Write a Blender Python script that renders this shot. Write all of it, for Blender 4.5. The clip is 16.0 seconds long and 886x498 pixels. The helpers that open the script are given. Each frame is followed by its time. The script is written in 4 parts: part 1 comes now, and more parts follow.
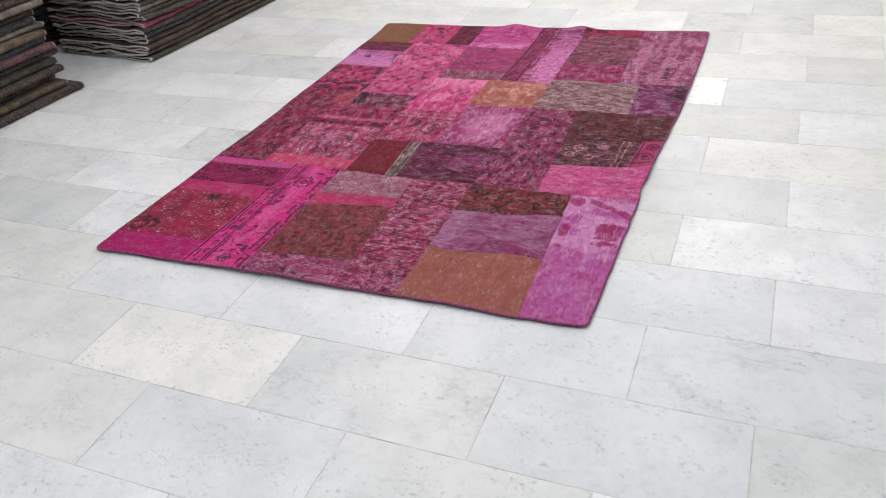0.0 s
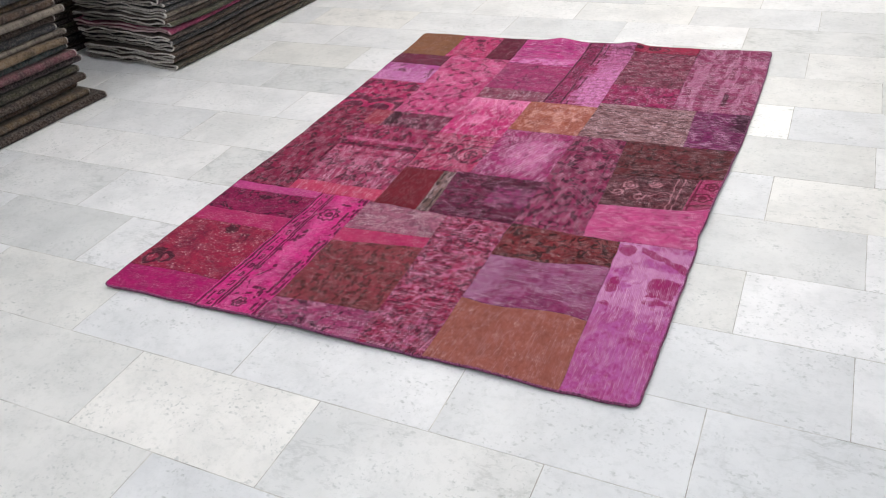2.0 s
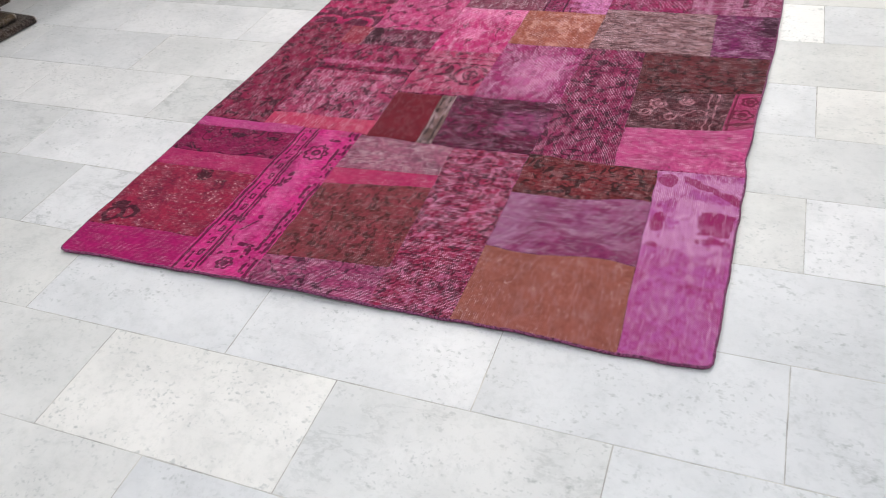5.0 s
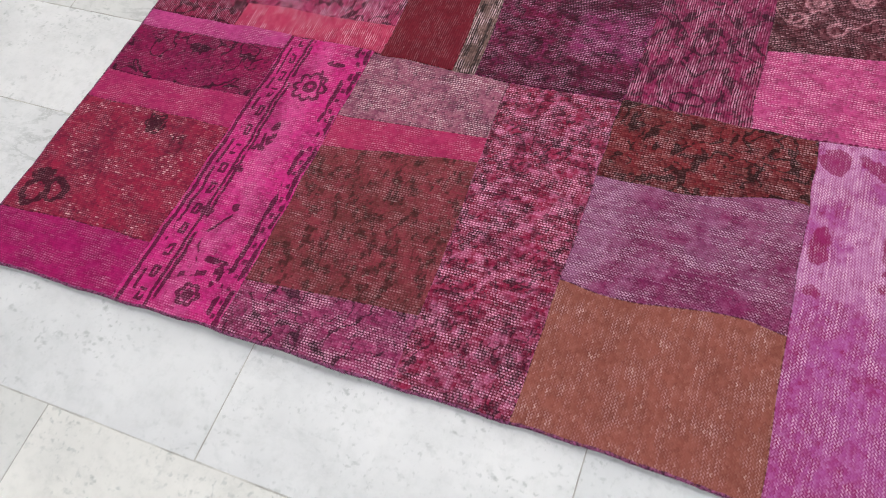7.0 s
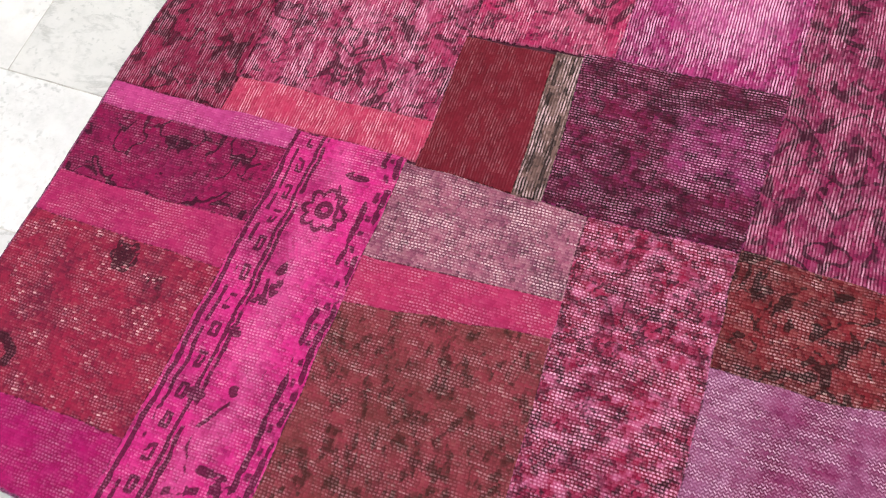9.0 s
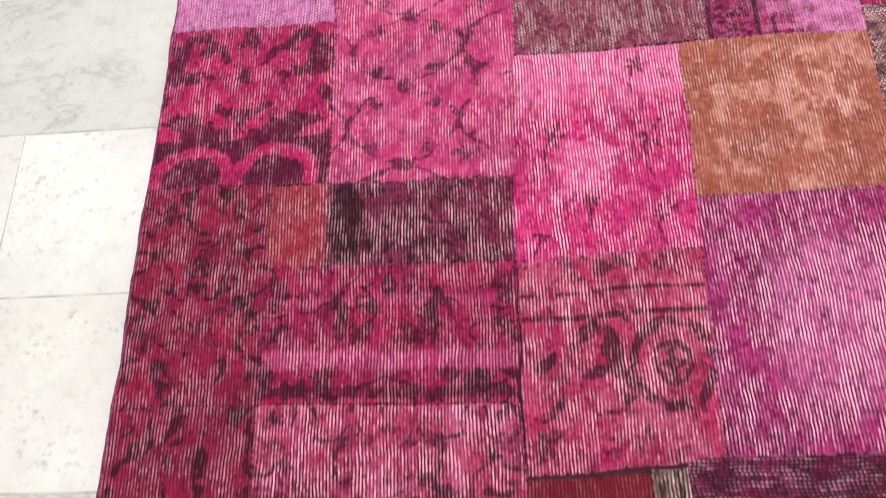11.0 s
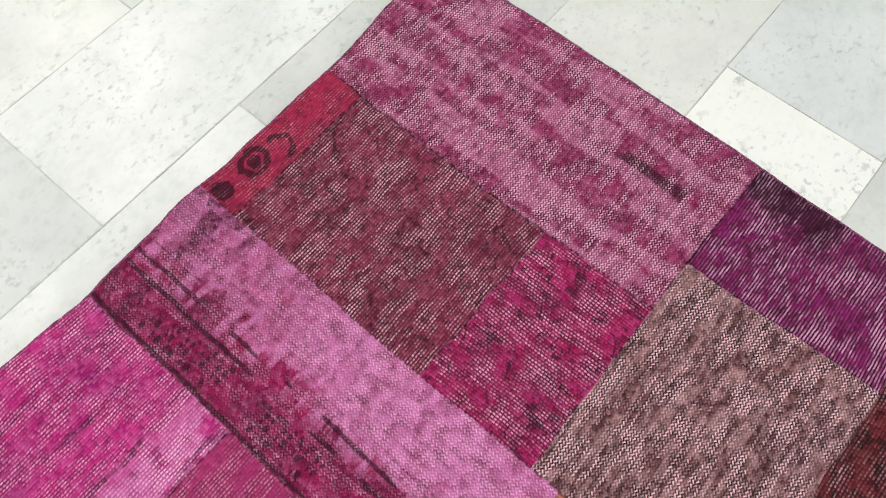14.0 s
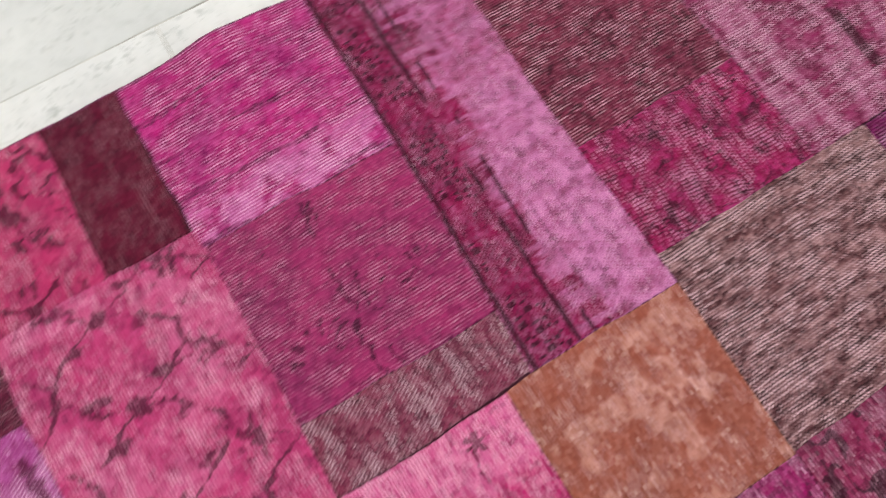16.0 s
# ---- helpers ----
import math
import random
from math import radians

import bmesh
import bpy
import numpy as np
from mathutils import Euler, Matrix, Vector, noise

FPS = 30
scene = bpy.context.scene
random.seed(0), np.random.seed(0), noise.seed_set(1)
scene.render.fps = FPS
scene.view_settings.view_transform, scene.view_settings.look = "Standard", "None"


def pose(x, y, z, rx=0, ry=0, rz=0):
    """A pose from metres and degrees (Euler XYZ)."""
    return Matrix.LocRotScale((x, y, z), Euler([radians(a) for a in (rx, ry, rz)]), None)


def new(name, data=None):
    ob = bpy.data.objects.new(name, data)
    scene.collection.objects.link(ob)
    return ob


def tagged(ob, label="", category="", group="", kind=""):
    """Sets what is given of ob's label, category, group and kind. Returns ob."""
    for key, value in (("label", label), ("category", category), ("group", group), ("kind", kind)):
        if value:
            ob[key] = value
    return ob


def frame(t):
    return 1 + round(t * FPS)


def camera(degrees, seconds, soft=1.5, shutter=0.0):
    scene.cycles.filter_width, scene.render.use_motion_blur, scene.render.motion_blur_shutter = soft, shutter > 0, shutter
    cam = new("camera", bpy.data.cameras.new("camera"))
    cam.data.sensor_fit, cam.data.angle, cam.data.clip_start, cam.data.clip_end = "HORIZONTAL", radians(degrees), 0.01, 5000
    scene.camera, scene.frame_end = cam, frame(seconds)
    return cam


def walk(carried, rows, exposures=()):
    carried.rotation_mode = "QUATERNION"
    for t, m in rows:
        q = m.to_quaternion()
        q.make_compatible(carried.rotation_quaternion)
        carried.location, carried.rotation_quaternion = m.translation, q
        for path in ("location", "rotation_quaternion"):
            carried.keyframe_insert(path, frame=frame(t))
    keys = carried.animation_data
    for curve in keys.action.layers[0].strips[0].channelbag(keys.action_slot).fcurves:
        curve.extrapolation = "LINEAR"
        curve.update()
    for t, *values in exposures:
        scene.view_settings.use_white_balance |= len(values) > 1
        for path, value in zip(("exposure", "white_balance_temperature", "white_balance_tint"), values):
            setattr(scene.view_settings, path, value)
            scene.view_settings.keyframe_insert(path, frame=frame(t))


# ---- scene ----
cam = camera(58.87, 16.0, soft=1.0, shutter=0.3)
# seconds, eye, and turn in degrees
ROWS = [
    (0, 2.163, -1.699, 1.464, 56.02, 5.60, 21.00),
    (0.5, 2.145, -1.498, 1.471, 55.55, 6.77, 23.51),
    (1, 2.103, -1.401, 1.473, 55.41, 6.39, 23.09),
    (1.5, 2.052, -1.409, 1.490, 56.48, 5.48, 22.99),
    (2, 2.044, -1.418, 1.487, 55.56, 5.58, 23.83),
    (2.5, 2.037, -1.417, 1.484, 54.31, 6.02, 24.13),
    (3, 2.035, -1.419, 1.485, 54.18, 6.66, 24.17),
    (3.5, 2.014, -1.423, 1.490, 54.01, 6.68, 23.44),
    (4, 1.946, -1.437, 1.477, 52.77, 6.55, 21.66),
    (4.5, 1.856, -1.395, 1.440, 51.34, 6.16, 20.10),
    (4.7, 1.813, -1.320, 1.408, 50.56, 6.03, 19.71),
    (6.8, 1.409, -0.455, 1.289, 32.20, 7.05, 18.37),
    (7, 1.393, -0.355, 1.285, 29.98, 7.78, 20.30),
    (7.5, 1.318, -0.171, 1.258, 28.35, 7.51, 19.97),
    (8, 1.096, 0.062, 1.288, 22.46, 5.69, 20.20),
    (8.2, 1.084, 0.059, 1.272, 23.88, 6.87, 20.78),
    (10.3, 0.785, 0.623, 1.101, 20.07, 7.52, 6.11),
    (10.5, 0.704, 0.708, 1.124, 20.09, 5.82, 1.71),
    (11, 0.657, 0.872, 1.119, 22.36, 5.71, -1.23),
    (11.5, 0.670, 1.086, 1.111, 20.13, 5.73, -2.69),
    (12, 0.687, 1.214, 1.101, 20.86, 4.75, -11.80),
    (12.5, 0.712, 1.385, 1.134, 23.27, 2.19, -28.27),
    (13, 0.809, 1.486, 1.152, 24.72, 1.19, -41.81),
    (13.5, 0.944, 1.622, 1.153, 23.58, 1.23, -47.27),
    (14, 1.068, 1.713, 1.150, 23.25, 0.56, -50.53),
    (14.5, 1.132, 1.731, 1.132, 21.56, 0.96, -52.31),
    (15, 1.134, 1.708, 1.125, 20.28, 0.69, -51.76),
    (15.5, 1.031, 1.670, 1.097, 19.67, -0.14, -45.29),
    (16, 0.801, 1.589, 1.122, 18.32, 0.22, -32.41),
]
# seconds, stops, kelvin and tint of the camera's own balance
EXPOSURES = [(0, 0.06, 6500, 10), (0.6, 0.14, 6500, 10), (1.0, 0.18, 6500, 10), (1.7, 0.11, 6500, 10), (3.5, 0.09, 6500, 10), (4.7, 0.11, 6500, 10), (6.8, 0.07, 6600, 9), (7.5, 0.14, 6600, 9),
             (8.0, 0.50, 6700, 10), (8.5, 0.50, 6700, 10), (10.3, 0.37, 6900, 8), (11.5, 0.32, 6900, 8), (12.0, 0.30, 6900, 7), (12.5, 0.42, 6700, 6), (13.0, -0.14, 6500, 5), (13.5, -0.32, 6600, 3),
             (14.0, 0.05, 6600, 3), (14.5, 0.08, 6600, 3), (15.0, -0.05, 6600, 4), (15.5, -0.04, 6600, 5), (16, 0.0, 6700, 6)]
walk(cam, [(t, pose(x, y, z, rx, ry, rz)) for t, x, y, z, rx, ry, rz in ROWS], EXPOSURES)

# ---- light: an indoor showroom under assumed ceiling panels ----
world = bpy.data.worlds.new("showroom_air")
scene.world = world
world.use_nodes = True
world.node_tree.nodes["Background"].inputs["Color"].default_value = (0.9, 0.95, 1.0, 1)
world.node_tree.nodes["Background"].inputs["Strength"].default_value = 0.05
CEILING = 3.3
PANEL_POWER = 14.8
SPOT_POWER = 13.0


# ---- materials ----
def lin(h):
    """Linear colour of a hex colour such as 'c05090'."""
    c = [int(h[i:i + 2], 16) / 255 for i in (0, 2, 4)]
    return tuple(v / 12.92 if v <= 0.04045 else ((v + 0.055) / 1.055) ** 2.4 for v in c) + (1.0,)


def rich(h, more):
    """The same with a stronger dye."""
    c = lin(h)
    grey = 0.3 * c[0] + 0.6 * c[1] + 0.1 * c[2]
    purple = c[2] > 1.15 * c[1]
    r, g, b = (max(0.002, grey + (v - grey) * (more if purple else 1.0)) for v in c[:3])
    return (r * 0.77, g * 0.53, b * 0.67, 1.0) if purple else (r * 0.77, g * 0.64, b * 0.71, 1.0)


class Net:
    """A small helper to write node materials."""

    def __init__(self, name):
        self.mat = bpy.data.materials.new(name)
        self.mat.use_nodes = True
        self.tree = self.mat.node_tree
        self.bsdf = self.tree.nodes["Principled BSDF"]

    def node(self, kind, **settings):
        n = self.tree.nodes.new("ShaderNode" + kind)
        inputs = settings.pop("inputs", {})
        for key, value in settings.items():
            setattr(n, key, value)
        for key, value in inputs.items():
            self.feed(n.inputs[key], value)
        return n

    def feed(self, socket, value):
        if isinstance(value, bpy.types.NodeSocket):
            self.tree.links.new(value, socket)
        else:
            socket.default_value = value

    def math(self, op, a, b=0.0, clamp=False):
        n = self.node("Math", operation=op, use_clamp=clamp)
        self.feed(n.inputs[0], a)
        self.feed(n.inputs[1], b)
        return n.outputs[0]

    def mix(self, fac, a, b, blend="MIX"):
        n = self.node("Mix", data_type="RGBA", blend_type=blend)
        self.feed(n.inputs[0], fac)
        self.feed(n.inputs[6], a)
        self.feed(n.inputs[7], b)
        return n.outputs[2]

    def coords(self):
        return self.node("TexCoord").outputs["Object"]

    def stretched(self, scale, co=None, turn=0.0):
        n = self.node("Mapping")
        self.feed(n.inputs["Vector"], co or self.coords())
        n.inputs["Scale"].default_value = scale
        n.inputs["Rotation"].default_value = (0, 0, turn)
        return n.outputs[0]

    def noise(self, scale, detail=3.0, rough=0.55, co=None, warp=0.0):
        n = self.node("TexNoise")
        self.feed(n.inputs["Vector"], co or self.coords())
        n.inputs["Scale"].default_value = scale
        n.inputs["Detail"].default_value = detail
        n.inputs["Roughness"].default_value = rough
        n.inputs["Distortion"].default_value = warp
        return n.outputs["Fac"]

    def step(self, value, low, high, to_low=0.0, to_high=1.0):
        n = self.node("MapRange")
        self.feed(n.inputs[0], value)
        for k, v in enumerate((low, high, to_low, to_high)):
            self.feed(n.inputs[k + 1], v)
        return n.outputs[0]

    def attribute(self, name):
        return self.node("Attribute", attribute_name=name).outputs["Fac"]

    def bump(self, height, strength, distance):
        n = self.node("Bump")
        n.inputs["Strength"].default_value = strength
        n.inputs["Distance"].default_value = distance
        self.feed(n.inputs["Height"], height)
        self.feed(self.bsdf.inputs["Normal"], n.outputs[0])

    def out(self, color, rough, sheen=0.0):
        self.feed(self.bsdf.inputs["Base Color"], color)
        self.feed(self.bsdf.inputs["Roughness"], rough)
        self.bsdf.inputs["Specular IOR Level"].default_value = 0.2
        self.bsdf.inputs["Sheen Weight"].default_value = sheen
        return self.mat


def carpet(name, base, dark, light, wear=0.5, rib="u", pitch=None, contrast=0.6, fleck=0.3, shift=0.0, ink=0.7, weave=None):
    """Worn, overdyed knotted pile. Dye and figure change knot by knot; where the pile is worn the pale foundation threads show, as long
    lines ("line"), short dashes ("dash") or zigzag crossings ("knit")."""
    weave = weave or ("knit" if shift else "line" if rib == "u" else "dash")
    contrast = min(1.1, contrast + 0.15)
    pitch = pitch or {"line": 0.0049, "dash": 0.0049, "knit": 0.0050}[weave]
    beat = {"line": 0.0062, "dash": 0.0060, "knit": 0.0064}[weave]
    n = Net(name)
    co = n.coords()
    sep = n.node("SeparateXYZ", inputs={0: co})
    a, b = (sep.outputs["X"], sep.outputs["Y"]) if rib == "u" else (sep.outputs["Y"], sep.outputs["X"])
    sway = n.math("MULTIPLY", n.noise(7.0, 2.0, 0.5, co), 2.6)
    shake = n.math("MULTIPLY", n.noise(90.0, 1.0, 0.5, co), 0.45)
    turns = n.math("ADD", n.math("DIVIDE", a, pitch), n.math("ADD", sway, shake))
    if weave == "knit":
        zigzag = n.math("SINE", n.math("MULTIPLY", n.math("DIVIDE", b, beat), 2 * math.pi))
        turns = n.math("ADD", turns, n.math("MULTIPLY", zigzag, 0.22))
    row = n.math("FLOOR", turns)
    lot = n.node("TexWhiteNoise", noise_dimensions="1D", inputs={"W": row}).outputs["Value"]
    ribs = n.step(n.math("SINE", n.math("MULTIPLY", turns, 2 * math.pi)), -0.45, 0.55)
    slip = n.math("MULTIPLY", row, 0.5) if weave == "knit" else n.math("MULTIPLY", lot, 0.7)
    knot_turns = n.math("ADD", n.math("DIVIDE", b, beat), n.math("ADD", slip, n.math("MULTIPLY", shake, 0.8)))
    knot = n.math("FLOOR", knot_turns)
    beads = n.step(n.math("SINE", n.math("MULTIPLY", knot_turns, 2 * math.pi)), -0.75, 0.2, {"line": 0.80, "dash": 0.22, "knit": 0.30}[weave], 1.0)
    cell = n.node("CombineXYZ", inputs={0: row, 1: knot, 2: 0.0})
    own = n.node("TexWhiteNoise", inputs={"Vector": cell.outputs[0]}).outputs["Value"]
    # places rounded to the knots, so that dye and figure end on whole knots
    at = n.node("CombineXYZ", inputs={0: n.math("MULTIPLY", row, pitch), 1: n.math("MULTIPLY", n.math("SUBTRACT", knot, slip), beat), 2: 0.0}).outputs[0]
    along = n.node("CombineXYZ", inputs={0: n.math("MULTIPLY", row, 3.7), 1: n.math("MULTIPLY", b, {"line": 42.0, "dash": 34.0, "knit": 30.0}[weave]), 2: 0.0}).outputs[0]
    strand = n.noise(1.0, 2.0, 0.6, along)
    blot = n.noise(11.0, 4.0, 0.62, co)
    mid = n.noise(48.0, 3.0, 0.72, at)
    fine = n.noise(120.0, 2.0, 0.6, at)
    thin = n.noise(30.0, 4.0, 0.66, n.stretched((1.0, 0.55, 1.0), at))
    streak = n.noise(38.0, 3.0, 0.65, n.stretched((1.0, 0.2, 1.0) if rib == "u" else (0.2, 1.0, 1.0), co))
    motif, fade = n.attribute("motif"), n.attribute("fade")
    deep = n.mix(ink, dark, n.mix(1.0, dark, dark, "MULTIPLY"))
    lit = n.mix(0.6, base, light)
    tone = n.mix(n.step(blot, 0.42, 0.64, 0.0, 0.42), base, dark)
    tone = n.mix(n.step(streak, 0.54, 0.68, 0.0, 0.26 * contrast), tone, dark)
    tone = n.mix(n.step(mid, 0.50, 0.66, 0.0, 0.30 * wear + 0.16), tone, lit)
    tone = n.mix(n.step(mid, 0.47, 0.30, 0.0, 0.65 * contrast + 0.1), tone, dark)
    tone = n.mix(n.step(own, 0.55, 1.0, 0.0, 0.14 + 0.20 * contrast), tone, lit)
    tone = n.mix(n.step(own, 0.5, 0.0, 0.0, 0.16 + 0.34 * contrast), tone, dark)
    ragged = n.math("ADD", motif, n.math("ADD", n.math("MULTIPLY", n.math("SUBTRACT", fine, 0.5), 0.7), n.math("MULTIPLY", n.math("SUBTRACT", own, 0.5), 0.18)))
    figure = n.math("MULTIPLY", n.step(ragged, 0.20, 0.46), n.step(motif, 0.04, 0.2))
    tone = n.mix(n.math("MULTIPLY", figure, 0.80), tone, deep)
    pale = n.math("MULTIPLY", n.math("MULTIPLY", fade, 0.9), n.step(mid, 0.34, 0.58, 0.25, 1.0), True)
    pale = n.math("MULTIPLY", pale, n.math("SUBTRACT", 1.0, n.math("MULTIPLY", figure, 0.9)))
    tone = n.mix(pale, tone, light)
    worn = n.math("ADD", n.step(thin, 0.44, 0.58, 0.10, 1.0), n.math("MULTIPLY", fade, 0.6))
    worn = n.math("MULTIPLY", worn, n.step(strand, 0.38, 0.56, 0.12, 1.0))
    worn = n.math("MULTIPLY", worn, n.step(lot, 0.0, 0.6, 0.55, 1.0))
    worn = n.math("MULTIPLY", worn, n.math("SUBTRACT", 1.0, n.math("MULTIPLY", figure, 0.45)))
    thread = n.math("MULTIPLY", n.math("MULTIPLY", worn, n.math("MULTIPLY", ribs, beads)), wear * 1.75, True)
    tone = n.mix(thread, tone, n.mix(0.40, light, (0.98, 0.70, 0.84, 1)))
    gaps = n.math("MAXIMUM", n.step(ribs, 0.45, 0.0), n.math("MULTIPLY", n.step(beads, 0.7, 0.2), 0.8))
    hollow = n.math("MULTIPLY", gaps, n.math("MAXIMUM", n.step(thin, 0.42, 0.56, 0.22, 1.0), fade))
    tone = n.mix(n.math("MULTIPLY", hollow, contrast * 0.72), tone, n.mix(0.6, deep, n.mix(1.0, tone, tone, "MULTIPLY")))
    spot = n.math("MULTIPLY", n.math("MULTIPLY", n.step(own, 0.90, 0.96), ribs), n.step(thin, 0.46, 0.60, 0.10, 1.0))
    tone = n.mix(n.math("MULTIPLY", spot, fleck), tone, n.mix(0.55, light, (0.92, 0.74, 0.74, 1)))
    seam = n.attribute("seam")
    dash = n.step(n.noise(150.0, 0.0, co=co), 0.45, 0.55)
    tone = n.mix(n.math("MULTIPLY", seam, 0.75), tone, n.mix(dash, deep, n.mix(0.6, tone, light)))
    grain = n.math("ADD", n.math("MULTIPLY", ribs, 0.8), n.math("ADD", n.math("MULTIPLY", beads, 0.4), n.math("MULTIPLY", own, 0.5)))
    n.bump(grain, 0.30 * contrast + 0.10, 0.0016)
    return n.out(tone, 0.9, 0.02)


def marble():
    """White and grey honed marble: faint clouds, small grey spots in drifts, a few tiles with dark veins, a satin polish."""
    n = Net("grey_white_marble")
    co = n.node("TexCoord").outputs["Object"]
    own = n.node("ObjectInfo").outputs["Random"]
    isle = n.attribute("shade")
    shift = n.node("VectorMath", operation="SCALE")
    n.feed(shift.inputs[0], (31.0, 17.0, 5.0))
    n.feed(shift.inputs["Scale"], own)
    moved = n.node("VectorMath", operation="ADD")
    n.feed(moved.inputs[0], co)
    n.feed(moved.inputs[1], shift.outputs[0])
    p = moved.outputs[0]
    cloud = n.noise(4.5, 5.0, 0.6, p, 0.1)
    drift = n.noise(6.5, 3.0, 0.55, n.stretched((1.0, 1.8, 1.0), p, 0.5))
    vein = n.noise(5.0, 6.0, 0.68, n.stretched((1.0, 2.3, 1.0), p, 0.5), 0.3)
    mid = n.noise(34.0, 5.0, 0.7, p)
    tone = n.mix(n.step(cloud, 0.36, 0.66), (0.80, 0.805, 0.82, 1), (0.69, 0.70, 0.715, 1))
    tone = n.mix(n.step(mid, 0.50, 0.72, 0.0, 0.32), tone, (0.50, 0.53, 0.525, 1))
    tone = n.mix(n.step(isle, 0.0, 1.0), tone, n.mix(1.0, tone, (0.70, 0.725, 0.74, 1), "MULTIPLY"))
    tone = n.mix(n.step(isle, 0.0, -0.5, 0.0, 0.9), tone, (0.86, 0.87, 0.89, 1))
    tint = n.node("ObjectInfo").outputs["Random"]
    creamy = n.step(n.math("FRACT", n.math("MULTIPLY", tint, 7.31)), 0.60, 0.95, 0.0, 0.6)
    tone = n.mix(creamy, tone, n.mix(1.0, tone, (1.0, 0.975, 0.90, 1), "MULTIPLY"))
    veined = n.step(n.math("FRACT", n.math("MULTIPLY", own, 13.7)), 0.70, 0.95)
    line = n.math("MULTIPLY", n.step(n.math("ABSOLUTE", n.math("SUBTRACT", vein, 0.5)), 0.035, 0.0), n.step(cloud, 0.45, 0.6))
    tone = n.mix(n.math("MULTIPLY", line, n.step(veined, 0.0, 1.0, 0.10, 0.55)), tone, (0.34, 0.36, 0.36, 1))
    small = n.step(n.noise(95.0, 2.0, 0.5, p), 0.60, 0.70, 0.0, 0.55)
    large = n.step(n.noise(46.0, 2.0, 0.55, n.stretched((1.0, 1.5, 1.0), p, 0.5)), 0.60, 0.74, 0.0, 0.60)
    where = n.step(drift, 0.42, 0.60, 0.12, 1.0)
    tone = n.mix(n.math("MULTIPLY", small, where), tone, (0.40, 0.43, 0.43, 1))
    tone = n.mix(n.math("MULTIPLY", large, where), tone, (0.31, 0.34, 0.34, 1))
    rough = n.step(mid, 0.3, 0.7, 0.28, 0.44)
    n.bump(mid, 0.06, 0.002)
    n.out(tone, rough)
    n.bsdf.inputs["Specular IOR Level"].default_value = 0.45
    return n.mat


def plain(name, color, rough, noise_scale=6.0, depth=0.12, bump=0.05):
    n = Net(name)
    k = n.noise(noise_scale, 4.0, 0.6)
    dark = tuple(c * (1 - depth) for c in color[:3]) + (1,)
    n.bump(n.noise(noise_scale * 14, 3.0), bump, 0.004)
    return n.out(n.mix(n.step(k, 0.35, 0.65), color, dark), rough)


def folded_pile(name, base, second, edge_light=0.0):
    """Back and pile of a folded old carpet, with faded bands and knots."""
    n = Net(name)
    co = n.coords()
    band = n.noise(7.0, 4.0, 0.6, n.stretched((1.0, 3.0, 1.0), co), 0.4)
    knots = n.noise(95.0, 3.0, 0.7, co)
    tone = n.mix(n.step(band, 0.38, 0.62), base, second)
    tone = n.mix(n.step(knots, 0.44, 0.66, 0.0, 0.75), tone, n.mix(0.40, second, (0.32, 0.275, 0.25, 1)))
    tone = n.mix(n.step(knots, 0.5, 0.28, 0.0, 0.7), tone, (0.012, 0.010, 0.010, 1))
    fringe = n.math("MULTIPLY", n.attribute("fringe"), n.step(n.noise(140.0, 2.0), 0.3, 0.55, 0.25, 1.0))
    tone = n.mix(fringe, tone, (0.60, 0.57, 0.54, 1))
    n.bump(knots, 0.9, 0.004)
    return n.out(tone, 0.95, 0.1)


def emitter(name, color, strength):
    m = bpy.data.materials.new(name)
    m.use_nodes = True
    b = m.node_tree.nodes["Principled BSDF"]
    b.inputs["Base Color"].default_value = (0.9, 0.9, 0.9, 1)
    b.inputs["Emission Color"].default_value = color
    b.inputs["Emission Strength"].default_value = strength
    return m


MARBLE = marble()
GROUT = plain("grey_grout", (0.62, 0.61, 0.58, 1), 0.8, 14.0, 0.5)
PLASTER = plain("white_plaster", (0.78, 0.77, 0.74, 1), 0.9)
METAL = plain("white_lacquered_steel", (0.75, 0.75, 0.75, 1), 0.4)


# ---- mesh helpers ----
def part(name, data, material, parent, label=""):
    ob = new(name, data)
    if material:
        data.materials.append(material)
    ob.parent = parent
    if label:
        ob["label"] = label
    return ob


def from_bm(name, bm):
    me = bpy.data.meshes.new(name)
    bm.to_mesh(me)
    bm.free()
    return me


def box_mesh(name, x0, x1, y0, y1, z0, z1, bevel=0.0, bm=None):
    own = bm is None
    bm = bmesh.new() if own else bm
    made = bmesh.ops.create_cube(bm, size=1.0)["verts"]
    for v in made:
        v.co = (x0 + (v.co.x + 0.5) * (x1 - x0), y0 + (v.co.y + 0.5) * (y1 - y0), z0 + (v.co.z + 0.5) * (z1 - z0))
    if bevel:
        edges = list({e for v in made for e in v.link_edges})
        bmesh.ops.bevel(bm, geom=edges, offset=bevel, segments=1, affect="EDGES")
    return from_bm(name, bm) if own else bm


